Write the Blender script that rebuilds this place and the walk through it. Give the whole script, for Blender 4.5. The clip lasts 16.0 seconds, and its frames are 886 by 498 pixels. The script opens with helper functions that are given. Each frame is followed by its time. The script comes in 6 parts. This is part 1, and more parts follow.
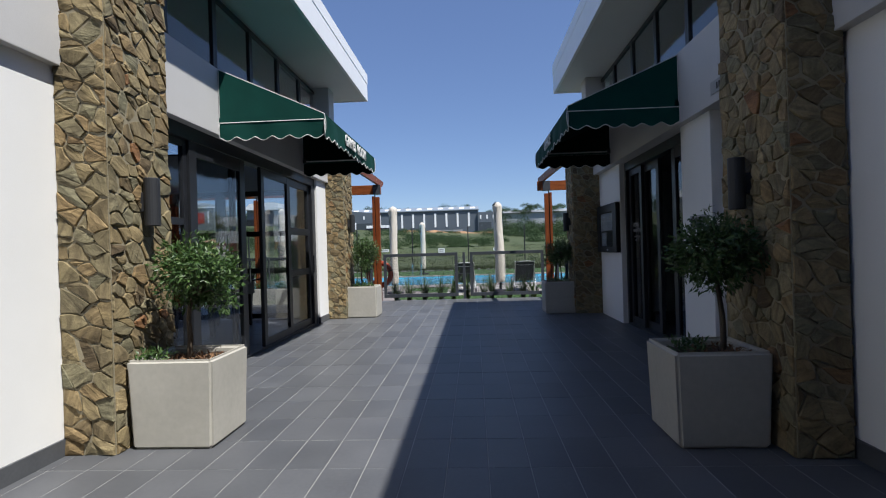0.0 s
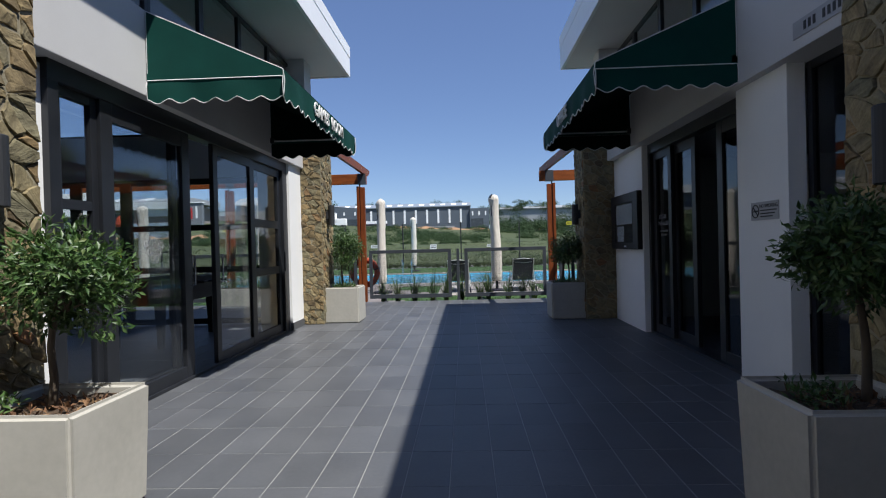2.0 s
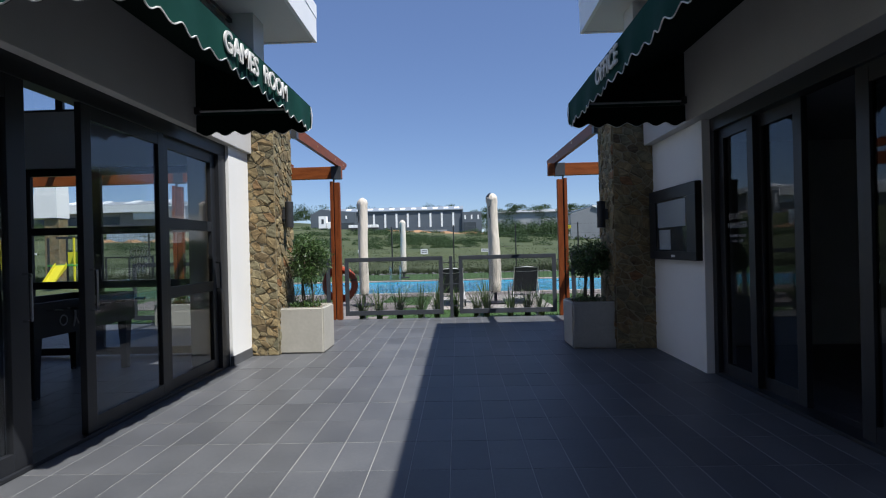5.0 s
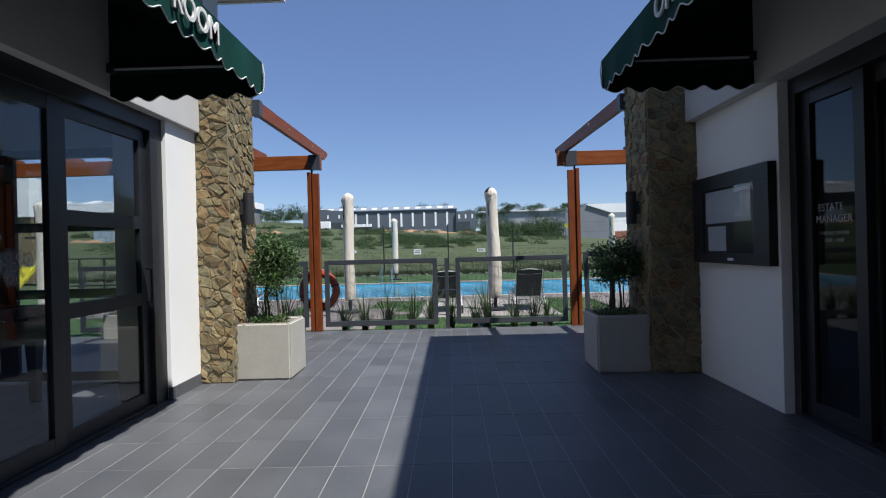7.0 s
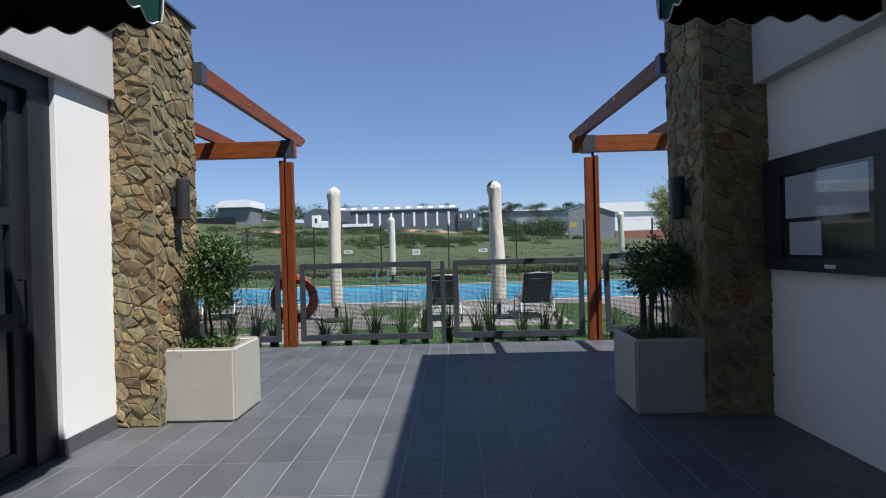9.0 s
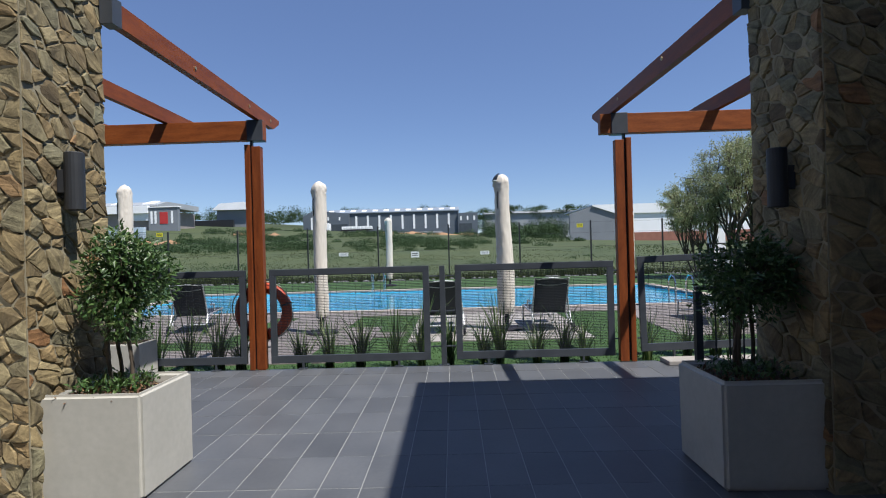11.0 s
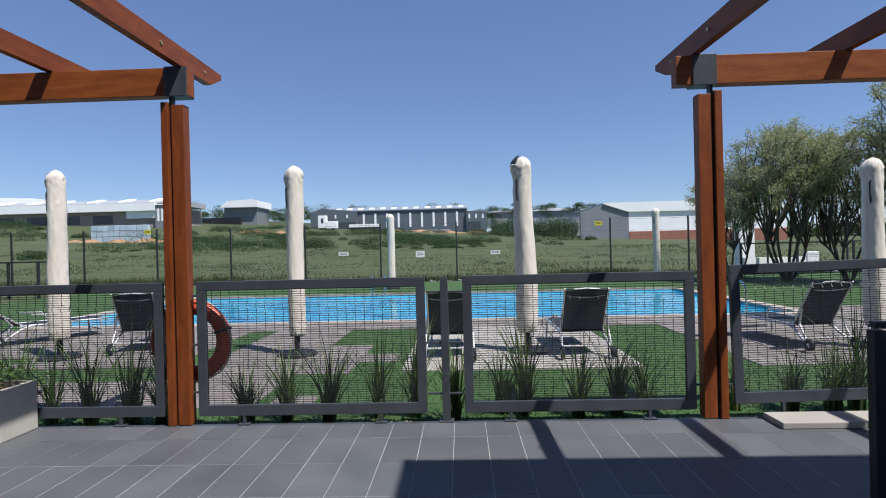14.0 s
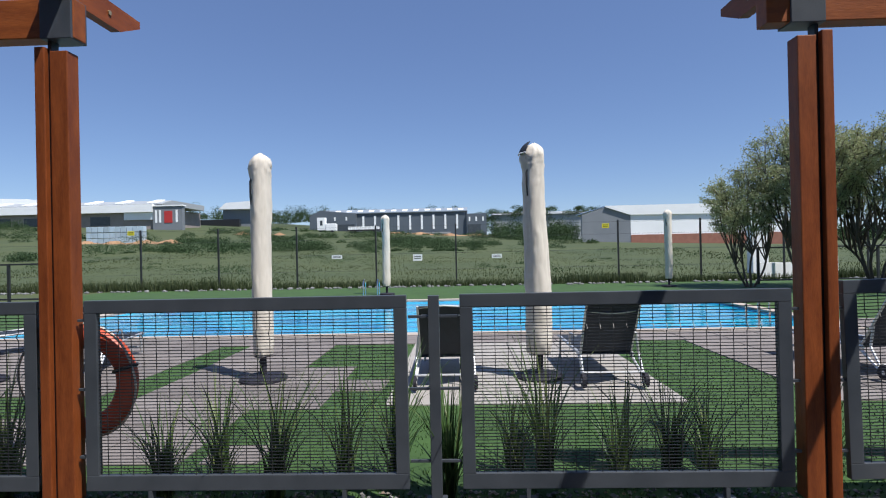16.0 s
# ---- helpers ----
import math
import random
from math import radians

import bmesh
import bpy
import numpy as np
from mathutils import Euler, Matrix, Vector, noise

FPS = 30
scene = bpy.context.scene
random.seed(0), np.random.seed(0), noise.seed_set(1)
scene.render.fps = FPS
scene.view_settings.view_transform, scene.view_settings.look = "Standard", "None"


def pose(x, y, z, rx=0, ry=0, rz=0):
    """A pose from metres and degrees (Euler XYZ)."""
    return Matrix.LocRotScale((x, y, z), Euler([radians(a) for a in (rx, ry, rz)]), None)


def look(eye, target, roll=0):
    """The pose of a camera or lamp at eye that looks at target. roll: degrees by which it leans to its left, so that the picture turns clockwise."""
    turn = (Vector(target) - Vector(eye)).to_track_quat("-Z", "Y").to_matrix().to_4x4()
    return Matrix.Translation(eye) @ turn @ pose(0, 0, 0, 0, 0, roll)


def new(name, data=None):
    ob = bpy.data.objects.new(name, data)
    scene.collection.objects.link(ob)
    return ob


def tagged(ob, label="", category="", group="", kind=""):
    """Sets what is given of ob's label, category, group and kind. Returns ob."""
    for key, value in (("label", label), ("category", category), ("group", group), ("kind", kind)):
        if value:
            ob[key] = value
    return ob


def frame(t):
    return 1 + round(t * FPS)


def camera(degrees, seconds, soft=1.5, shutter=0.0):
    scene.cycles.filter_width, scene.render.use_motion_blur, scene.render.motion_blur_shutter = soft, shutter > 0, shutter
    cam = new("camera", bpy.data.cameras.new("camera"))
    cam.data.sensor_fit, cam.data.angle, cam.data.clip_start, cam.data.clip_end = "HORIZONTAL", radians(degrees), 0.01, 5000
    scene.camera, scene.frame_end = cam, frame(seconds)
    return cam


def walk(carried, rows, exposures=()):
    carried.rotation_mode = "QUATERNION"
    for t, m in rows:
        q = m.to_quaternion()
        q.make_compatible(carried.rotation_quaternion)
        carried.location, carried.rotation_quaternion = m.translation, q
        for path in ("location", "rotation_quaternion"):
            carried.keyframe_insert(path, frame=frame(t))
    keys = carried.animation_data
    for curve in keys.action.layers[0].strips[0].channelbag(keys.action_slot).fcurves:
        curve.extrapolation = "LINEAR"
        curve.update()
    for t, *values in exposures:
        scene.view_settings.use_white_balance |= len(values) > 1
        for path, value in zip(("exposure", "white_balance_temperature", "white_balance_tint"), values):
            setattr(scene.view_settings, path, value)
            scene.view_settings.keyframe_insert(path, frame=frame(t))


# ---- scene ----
cam = camera(78.0, 16.0, soft=1.1)
PATH = [
    (0, (0.049, 0.226, 1.311), (-0.063, 2.223, 1.308), -1.7),
    (0.5, (-0.006, 0.56, 1.297), (-0.109, 2.558, 1.296), -1.7),
    (1, (-0.021, 0.878, 1.303), (-0.118, 2.875, 1.3), -1.7),
    (1.5, (-0.04, 1.21, 1.306), (-0.123, 3.209, 1.289), -1.6),
    (2, (-0.031, 1.548, 1.299), (-0.113, 3.546, 1.282), -1.5),
    (2.5, (-0.03, 1.897, 1.3), (-0.105, 3.896, 1.285), -1.5),
    (3, (-0.045, 2.251, 1.3), (-0.115, 4.25, 1.288), -1.5),
    (3.5, (-0.047, 2.579, 1.296), (-0.113, 4.578, 1.288), -1.5),
    (4, (-0.036, 2.914, 1.312), (-0.101, 4.913, 1.308), -1.4),
    (6.5, (-0.14, 4.645, 1.379), (-0.173, 6.645, 1.375), -1.5),
    (7, (-0.118, 4.973, 1.371), (-0.149, 6.973, 1.365), -1.5),
    (7.5, (-0.09, 5.322, 1.378), (-0.12, 7.322, 1.373), -1.6),
    (8, (-0.062, 5.663, 1.381), (-0.091, 7.663, 1.376), -1.6),
    (8.5, (-0.053, 5.988, 1.384), (-0.083, 7.988, 1.378), -1.6),
    (9, (-0.044, 6.341, 1.389), (-0.082, 8.341, 1.382), -1.5),
    (9.5, (-0.061, 6.703, 1.384), (-0.095, 8.703, 1.379), -1.5),
    (10, (-0.079, 7.052, 1.382), (-0.112, 9.052, 1.38), -1.5),
    (12.5, (-0.047, 8.707, 1.387), (-0.106, 10.707, 1.39), -1.5),
    (13, (-0.05, 9.053, 1.395), (-0.117, 11.052, 1.397), -1.3),
    (13.5, (-0.05, 9.383, 1.408), (-0.119, 11.382, 1.404), -1.3),
    (14, (-0.057, 9.732, 1.43), (-0.125, 11.731, 1.426), -1.4),
    (14.5, (-0.049, 10.083, 1.44), (-0.118, 12.081, 1.436), -1.3),
    (15, (-0.035, 10.416, 1.445), (-0.105, 12.415, 1.44), -1.2),
    (15.5, (-0.027, 10.743, 1.447), (-0.098, 12.742, 1.445), -1.2),
    (16, (-0.041, 11.068, 1.449), (-0.109, 13.067, 1.455), -1.2),
]
walk(cam, [(t, look(eye, target, roll)) for t, eye, target, roll in PATH])


# ---- light ----
SUN_DIR = Vector((-2.26, 1.69, -5.0)).normalized()
world = bpy.data.worlds.new("sky")
scene.world = world
world.use_nodes = True
sky = world.node_tree.nodes.new("ShaderNodeTexSky")
sky.sky_type = "NISHITA"
sky.sun_disc = False
sky.sun_elevation = math.asin(-SUN_DIR.z)
sky.sun_rotation = math.atan2(-SUN_DIR.x, -SUN_DIR.y)
sky.altitude = 1500
sky.air_density = 1.0
sky.dust_density = 0.2
sky.ozone_density = 4.0
haze = world.node_tree.nodes.new("ShaderNodeMix")
haze.data_type = "RGBA"
haze.inputs[0].default_value = 0.35
haze.inputs[7].default_value = (1.16, 1.82, 4.35, 1)
world.node_tree.links.new(sky.outputs[0], haze.inputs[6])
world.node_tree.links.new(haze.outputs[2], world.node_tree.nodes["Background"].inputs[0])
world.node_tree.nodes["Background"].inputs[1].default_value = 0.10
sun = new("sun", bpy.data.lights.new("sun", "SUN"))
sun.data.energy = 5.0
sun.data.angle = radians(0.53)
sun.data.color = (0.985, 0.965, 0.925)
sun.matrix_world = Matrix.Translation((0, 0, 30)) @ SUN_DIR.to_track_quat("-Z", "Y").to_matrix().to_4x4()
scene.view_settings.exposure = 0.4


# ---- materials ----
def material(name, low, high, rough=0.6, metal=0.0, scale=6.0, fine=60.0, bump=0.15, spread=0.0, detail=6.0, stretch=(1, 1, 1), gloss_var=0.1, spec=0.5):
    """Two scales of noise between two colours, fine relief, and a per-object shift of tone."""
    m = bpy.data.materials.new(name)
    m.use_nodes = True
    nt = m.node_tree
    n, link = nt.nodes, nt.links.new
    bsdf = n["Principled BSDF"]
    co = n.new("ShaderNodeTexCoord")
    mp = n.new("ShaderNodeMapping")
    mp.inputs["Scale"].default_value = stretch
    geo = n.new("ShaderNodeNewGeometry")
    link(geo.outputs["Position"], mp.inputs["Vector"])
    a = n.new("ShaderNodeTexNoise")
    a.inputs["Scale"].default_value, a.inputs["Detail"].default_value = scale, detail
    b = n.new("ShaderNodeTexNoise")
    b.inputs["Scale"].default_value, b.inputs["Detail"].default_value = fine, 4.0
    for t in (a, b):
        link(mp.outputs[0], t.inputs["Vector"])
    mix = n.new("ShaderNodeMath")
    mix.operation = "MULTIPLY_ADD"
    mix.inputs[1].default_value = 0.65
    link(a.outputs["Fac"], mix.inputs[0])
    half = n.new("ShaderNodeMath")
    half.operation = "MULTIPLY"
    half.inputs[1].default_value = 0.35
    link(b.outputs["Fac"], half.inputs[0])
    link(half.outputs[0], mix.inputs[2])
    ramp = n.new("ShaderNodeValToRGB")
    ramp.color_ramp.elements[0].position, ramp.color_ramp.elements[1].position = 0.3, 0.7
    ramp.color_ramp.elements[0].color, ramp.color_ramp.elements[1].color = (*low, 1), (*high, 1)
    link(mix.outputs[0], ramp.inputs[0])
    out = ramp.outputs[0]
    if spread:
        info = n.new("ShaderNodeObjectInfo")
        rng = n.new("ShaderNodeMapRange")
        rng.inputs[3].default_value, rng.inputs[4].default_value = 1 - spread, 1 + spread
        link(info.outputs["Random"], rng.inputs[0])
        hsv = n.new("ShaderNodeHueSaturation")
        link(rng.outputs[0], hsv.inputs["Value"])
        link(out, hsv.inputs["Color"])
        out = hsv.outputs[0]
    link(out, bsdf.inputs["Base Color"])
    rr = n.new("ShaderNodeMapRange")
    rr.inputs[3].default_value, rr.inputs[4].default_value = max(rough - gloss_var, 0.03), min(rough + gloss_var, 1)
    link(mix.outputs[0], rr.inputs[0])
    link(rr.outputs[0], bsdf.inputs["Roughness"])
    bsdf.inputs["Metallic"].default_value = metal
    bsdf.inputs["Specular IOR Level"].default_value = spec
    if bump:
        bp = n.new("ShaderNodeBump")
        bp.inputs["Strength"].default_value, bp.inputs["Distance"].default_value = bump, 0.01
        link(mix.outputs[0], bp.inputs["Height"])
        link(bp.outputs[0], bsdf.inputs["Normal"])
    return m


def ramped(m, stops, per="Random", island=False):
    """Swap a material's tone for a ramp of colours, drawn by object or by loose piece, times its own grain."""
    nt = m.node_tree
    n, link = nt.nodes, nt.links.new
    bsdf = n["Principled BSDF"]
    src = n.new("ShaderNodeNewGeometry").outputs["Random Per Island"] if island else n.new("ShaderNodeObjectInfo").outputs["Random"]
    ramp = n.new("ShaderNodeValToRGB")
    cr = ramp.color_ramp
    while len(cr.elements) < len(stops):
        cr.elements.new(0.5)
    for i, (p, c) in enumerate(stops):
        cr.elements[i].position, cr.elements[i].color = p, (*c, 1)
    link(src, ramp.inputs[0])
    old = bsdf.inputs["Base Color"].links[0].from_socket
    mx = n.new("ShaderNodeMix")
    mx.data_type, mx.blend_type = "RGBA", "MULTIPLY"
    mx.inputs[0].default_value = 1.0
    link(old, mx.inputs[6])
    link(ramp.outputs[0], mx.inputs[7])
    link(mx.outputs[2], bsdf.inputs["Base Color"])
    return m


def translucent(m, share):
    """Let part of the light through, as thin leaves and cloth do."""
    nt = m.node_tree
    n, link = nt.nodes, nt.links.new
    bsdf = n["Principled BSDF"]
    thin = n.new("ShaderNodeBsdfTranslucent")
    link(bsdf.inputs["Base Color"].links[0].from_socket, thin.inputs[0])
    mx = n.new("ShaderNodeMixShader")
    mx.inputs[0].default_value = share
    link(bsdf.outputs[0], mx.inputs[1])
    link(thin.outputs[0], mx.inputs[2])
    link(mx.outputs[0], n["Material Output"].inputs[0])
    return m


def glass(name, tint, rough=0.0, see=0.85):
    """Thin window glass: mirror by Fresnel over a clear or tinted sheet."""
    m = bpy.data.materials.new(name)
    m.use_nodes = True
    nt = m.node_tree
    n, link = nt.nodes, nt.links.new
    n.remove(n["Principled BSDF"])
    clear = n.new("ShaderNodeBsdfTransparent")
    clear.inputs[0].default_value = (*tint, 1)
    shine = n.new("ShaderNodeBsdfGlossy")
    shine.inputs["Roughness"].default_value = rough
    lw = n.new("ShaderNodeLayerWeight")
    lw.inputs[0].default_value = 0.5
    steep = n.new("ShaderNodeMath")
    steep.operation = "POWER"
    steep.inputs[1].default_value = 5.0
    link(lw.outputs["Facing"], steep.inputs[0])
    fr = n.new("ShaderNodeMath")
    fr.operation = "MULTIPLY_ADD"
    fr.inputs[1].default_value, fr.inputs[2].default_value = 0.9, 0.045
    link(steep.outputs[0], fr.inputs[0])
    mx = n.new("ShaderNodeMixShader")
    link(fr.outputs[0], mx.inputs[0])
    link(clear.outputs[0], mx.inputs[1])
    link(shine.outputs[0], mx.inputs[2])
    link(mx.outputs[0], n["Material Output"].inputs[0])
    return m


def rubble(name, stops):
    """Split sandstone: each stone has its own tone, and bedding streaks that run its own way."""
    m = ramped(material(name, (0.55, 0.53, 0.48), (1.20, 1.17, 1.10), 0.88, scale=9, fine=70, bump=0.9, detail=9), stops)
    nt = m.node_tree
    n, link = nt.nodes, nt.links.new
    bsdf = n["Principled BSDF"]
    info, geo = n.new("ShaderNodeObjectInfo"), n.new("ShaderNodeNewGeometry")
    spin = n.new("ShaderNodeVectorRotate")
    spin.inputs["Axis"].default_value = (0.75, 0.66, 0.05)
    turn = n.new("ShaderNodeMath")
    turn.operation = "MULTIPLY"
    turn.inputs[1].default_value = 19.0
    link(info.outputs["Random"], turn.inputs[0])
    link(turn.outputs[0], spin.inputs["Angle"])
    link(geo.outputs["Position"], spin.inputs["Vector"])
    bed = n.new("ShaderNodeMapping")
    bed.inputs["Scale"].default_value = (5, 5, 42)
    link(spin.outputs[0], bed.inputs["Vector"])
    streak = n.new("ShaderNodeTexNoise")
    streak.inputs["Scale"].default_value, streak.inputs["Detail"].default_value = 1.0, 5
    link(bed.outputs[0], streak.inputs["Vector"])
    tone = n.new("ShaderNodeValToRGB")
    tone.color_ramp.elements[0].position, tone.color_ramp.elements[0].color = 0.36, (0.50, 0.46, 0.42, 1)
    tone.color_ramp.elements[1].position, tone.color_ramp.elements[1].color = 0.62, (1.25, 1.22, 1.15, 1)
    link(streak.outputs["Fac"], tone.inputs[0])
    mx = n.new("ShaderNodeMix")
    mx.data_type, mx.blend_type = "RGBA", "MULTIPLY"
    mx.inputs[0].default_value = 0.6
    link(bsdf.inputs["Base Color"].links[0].from_socket, mx.inputs[6])
    link(tone.outputs[0], mx.inputs[7])
    link(mx.outputs[2], bsdf.inputs["Base Color"])
    relief = n.new("ShaderNodeBump")
    relief.inputs["Strength"].default_value, relief.inputs["Distance"].default_value = 0.9, 0.010
    link(streak.outputs["Fac"], relief.inputs["Height"])
    link(bsdf.inputs["Normal"].links[0].from_socket, relief.inputs["Normal"])
    link(relief.outputs[0], bsdf.inputs["Normal"])
    return m


M_PLASTER = material("white_plaster", (0.80, 0.80, 0.79), (0.88, 0.88, 0.87), 0.75, scale=1.3, fine=140, bump=0.12)
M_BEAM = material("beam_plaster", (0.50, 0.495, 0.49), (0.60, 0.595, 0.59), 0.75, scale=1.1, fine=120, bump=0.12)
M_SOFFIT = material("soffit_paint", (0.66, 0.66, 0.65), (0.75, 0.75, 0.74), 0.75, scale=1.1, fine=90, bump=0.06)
M_SKIRT = material("dark_skirting_tile", (0.07, 0.075, 0.085), (0.11, 0.115, 0.125), 0.45, scale=4, fine=60, bump=0.05, spread=0.08)
M_TILE = material("slate_floor_tile", (0.076, 0.080, 0.088), (0.118, 0.122, 0.130), 0.46, scale=2.2, fine=38, bump=0.10, spread=0.12, gloss_var=0.08, spec=0.27)
M_GROUT = material("floor_grout", (0.26, 0.26, 0.25), (0.36, 0.36, 0.345), 0.9, scale=5, fine=90, bump=0.1)
M_STONE = rubble("rubble_stone", [(0.0, (0.12, 0.09, 0.054)), (0.16, (0.28, 0.22, 0.12)), (0.34, (0.20, 0.195, 0.135)), (0.5, (0.34, 0.28, 0.165)), (0.66, (0.26, 0.185, 0.095)), (0.8, (0.18, 0.167, 0.112)), (0.93, (0.27, 0.22, 0.128)), (0.972, (0.24, 0.195, 0.11)), (0.99, (0.27, 0.14, 0.065))])
M_MORTAR = material("stone_mortar", (0.22, 0.19, 0.128), (0.32, 0.28, 0.192), 0.95, scale=12, fine=90, bump=0.5)
M_FRAME = material("charcoal_aluminium", (0.012, 0.0135, 0.017), (0.021, 0.023, 0.028), 0.42, 0.0, scale=5, fine=200, bump=0.02)
M_STEEL = material("powder_coated_steel", (0.040, 0.046, 0.055), (0.060, 0.067, 0.078), 0.42, 0.0, scale=7, fine=160, bump=0.04)
M_BLACK = material("black_steel", (0.012, 0.013, 0.015), (0.025, 0.026, 0.028), 0.45, scale=8, fine=120, bump=0.05)
M_GLASS = glass("window_glass", (0.90, 0.92, 0.93))
M_GLASS_DARK = glass("tinted_glass", (0.55, 0.58, 0.61))
M_CANVAS = material("green_canvas", (0.0015, 0.038, 0.030), (0.004, 0.060, 0.048), 0.85, scale=3, fine=320, bump=0.15, spec=0.2)
# near-black copy of the green canvas: the shade under the awnings is its colour
M_CANVAS_SHADE = material("shaded_canvas", (0.003, 0.010, 0.008), (0.006, 0.016, 0.013), 0.9, scale=3, fine=320, bump=0.1, spec=0.1)
M_PIPING = material("white_piping", (0.62, 0.62, 0.60), (0.78, 0.78, 0.76), 0.7, scale=20, fine=200, bump=0.05)
M_CONCRETE = material("cast_concrete", (0.37, 0.355, 0.315), (0.48, 0.46, 0.41), 0.8, scale=1.9, fine=24, bump=0.10)
M_SOIL = material("potting_soil", (0.035, 0.022, 0.014), (0.10, 0.065, 0.04), 0.95, scale=30, fine=120, bump=0.8)
M_WOOD = material("stained_timber", (0.115, 0.026, 0.007), (0.25, 0.064, 0.015), 0.5, scale=3.0, fine=26, bump=0.2, stretch=(6, 6, 1.0), spread=0.12, spec=0.3)
M_WOOD_Y = material("stained_timber_rafter", (0.115, 0.026, 0.007), (0.25, 0.064, 0.015), 0.5, scale=3.0, fine=26, bump=0.2, stretch=(6, 1.0, 6), spread=0.12, spec=0.3)
M_WOOD_X = material("stained_timber_beam", (0.16, 0.038, 0.009), (0.33, 0.092, 0.020), 0.5, scale=3.0, fine=26, bump=0.2, stretch=(1.0, 6, 6), spread=0.12, spec=0.3)
M_BARK = material("bark", (0.055, 0.042, 0.03), (0.13, 0.10, 0.072), 0.9, scale=14, fine=60, bump=0.7, stretch=(1, 1, 0.3))
M_UMBRELLA = material("cream_canvas", (0.58, 0.525, 0.455), (0.68, 0.625, 0.55), 0.9, scale=6, fine=22, bump=1.0, spec=0.2, stretch=(1, 1, .45))
M_BASE = material("dark_base_plastic", (0.014, 0.013, 0.020), (0.028, 0.026, 0.036), 0.65, scale=9, fine=90, bump=0.1, spec=0.25)
M_SLING = material("charcoal_sling_mesh", (0.013, 0.018, 0.028), (0.025, 0.032, 0.046), 0.7, scale=12, fine=400, bump=0.2)
M_ALU = material("brushed_aluminium", (0.55, 0.55, 0.56), (0.7, 0.7, 0.71), 0.5, 0.7, scale=10, fine=200, bump=0.03)
M_RING = material("lifebuoy_orange", (0.42, 0.055, 0.02), (0.56, 0.085, 0.03), 0.5, scale=6, fine=120, bump=0.1)
M_ROPE = material("cream_rope", (0.45, 0.42, 0.36), (0.6, 0.56, 0.5), 0.9, scale=40, fine=300, bump=0.4)
M_PAVE = ramped(material("paving_stone", (0.75, 0.74, 0.72), (1.0, 1.0, 0.98), 0.85, scale=5, fine=70, bump=0.3), [(0, (0.18, 0.158, 0.152)), (0.5, (0.215, 0.188, 0.182)), (1, (0.25, 0.22, 0.213))])
M_PAD = material("pale_paving", (0.28, 0.255, 0.235), (0.36, 0.335, 0.31), 0.85, scale=2.5, fine=60, bump=0.2)
M_COPING = material("pool_coping", (0.36, 0.30, 0.26), (0.46, 0.39, 0.34), 0.8, scale=4, fine=70, bump=0.2)
M_POOLWALL = material("pool_plaster", (0.10, 0.52, 0.72), (0.16, 0.60, 0.80), 0.6, scale=3, fine=50, bump=0.1)
M_LAMP = material("lamp_charcoal", (0.022, 0.024, 0.028), (0.034, 0.036, 0.041), 0.55, scale=8, fine=150, bump=0.04)
M_LEAF = ramped(material("glossy_leaf", (0.7, 0.75, 0.65), (1, 1, 1), 0.42, scale=20, fine=90, bump=0.05), [(0, (0.034, 0.078, 0.020)), (0.5, (0.064, 0.130, 0.034)), (0.85, (0.105, 0.180, 0.055)), (1, (0.17, 0.21, 0.075))], island=True)
M_LEAF_PALE = ramped(material("willow_leaf", (0.7, 0.75, 0.65), (1, 1, 1), 0.6, scale=20, fine=90, bump=0.05), [(0, (0.30, 0.33, 0.16)), (0.5, (0.38, 0.40, 0.21)), (1, (0.46, 0.46, 0.27))], island=True)
M_BLADE = ramped(material("strap_leaf", (0.7, 0.75, 0.65), (1, 1, 1), 0.5, scale=20, fine=90, bump=0.05), [(0, (0.048, 0.096, 0.029)), (0.6, (0.096, 0.176, 0.048)), (1, (0.208, 0.240, 0.096))], island=True)
M_FIELD = ramped(material("wild_grass", (0.7, 0.75, 0.65), (1, 1, 1), 0.8, scale=2, fine=20, bump=0.0), [(0, (0.036, 0.056, 0.018)), (0.6, (0.054, 0.076, 0.025)), (1, (0.092, 0.104, 0.042))], island=True)
M_SHRUB = ramped(material("shrub_leaf", (0.6, 0.7, 0.6), (1, 1, 1), 0.8, scale=0.6, fine=8, bump=0.0), [(0, (0.032, 0.066, 0.024)), (0.6, (0.050, 0.092, 0.034)), (1, (0.074, 0.118, 0.045))], island=True)
M_LAWN = material("lawn", (0.025, 0.060, 0.012), (0.046, 0.102, 0.022), 0.9, scale=1.6, fine=45, bump=0.6)
M_ROUGH = material("rough_grass", (0.032, 0.052, 0.017), (0.076, 0.090, 0.030), 0.95, scale=0.10, fine=2.5, bump=0.0)
M_WHITE = material("white_cladding", (0.80, 0.81, 0.82), (0.88, 0.89, 0.90), 0.5, scale=0.3, fine=6, bump=0.0)
M_GREYCLAD = material("grey_cladding", (0.085, 0.105, 0.13), (0.11, 0.13, 0.155), 0.5, scale=0.2, fine=5, bump=0.0)
M_GREYLIGHT = material("pale_grey_cladding", (0.30, 0.32, 0.34), (0.38, 0.40, 0.42), 0.5, scale=0.3, fine=5, bump=0.0)
M_BRICKRED = material("red_brick_plinth", (0.24, 0.10, 0.07), (0.32, 0.14, 0.10), 0.85, scale=1, fine=9, bump=0.0)
M_REDPAINT = material("red_paint", (0.42, 0.03, 0.03), (0.5, 0.045, 0.04), 0.5, scale=1, fine=9, bump=0.0)
M_EARTH = material("bare_red_earth", (0.26, 0.14, 0.075), (0.40, 0.24, 0.13), 0.95, scale=0.4, fine=5, bump=0.0)
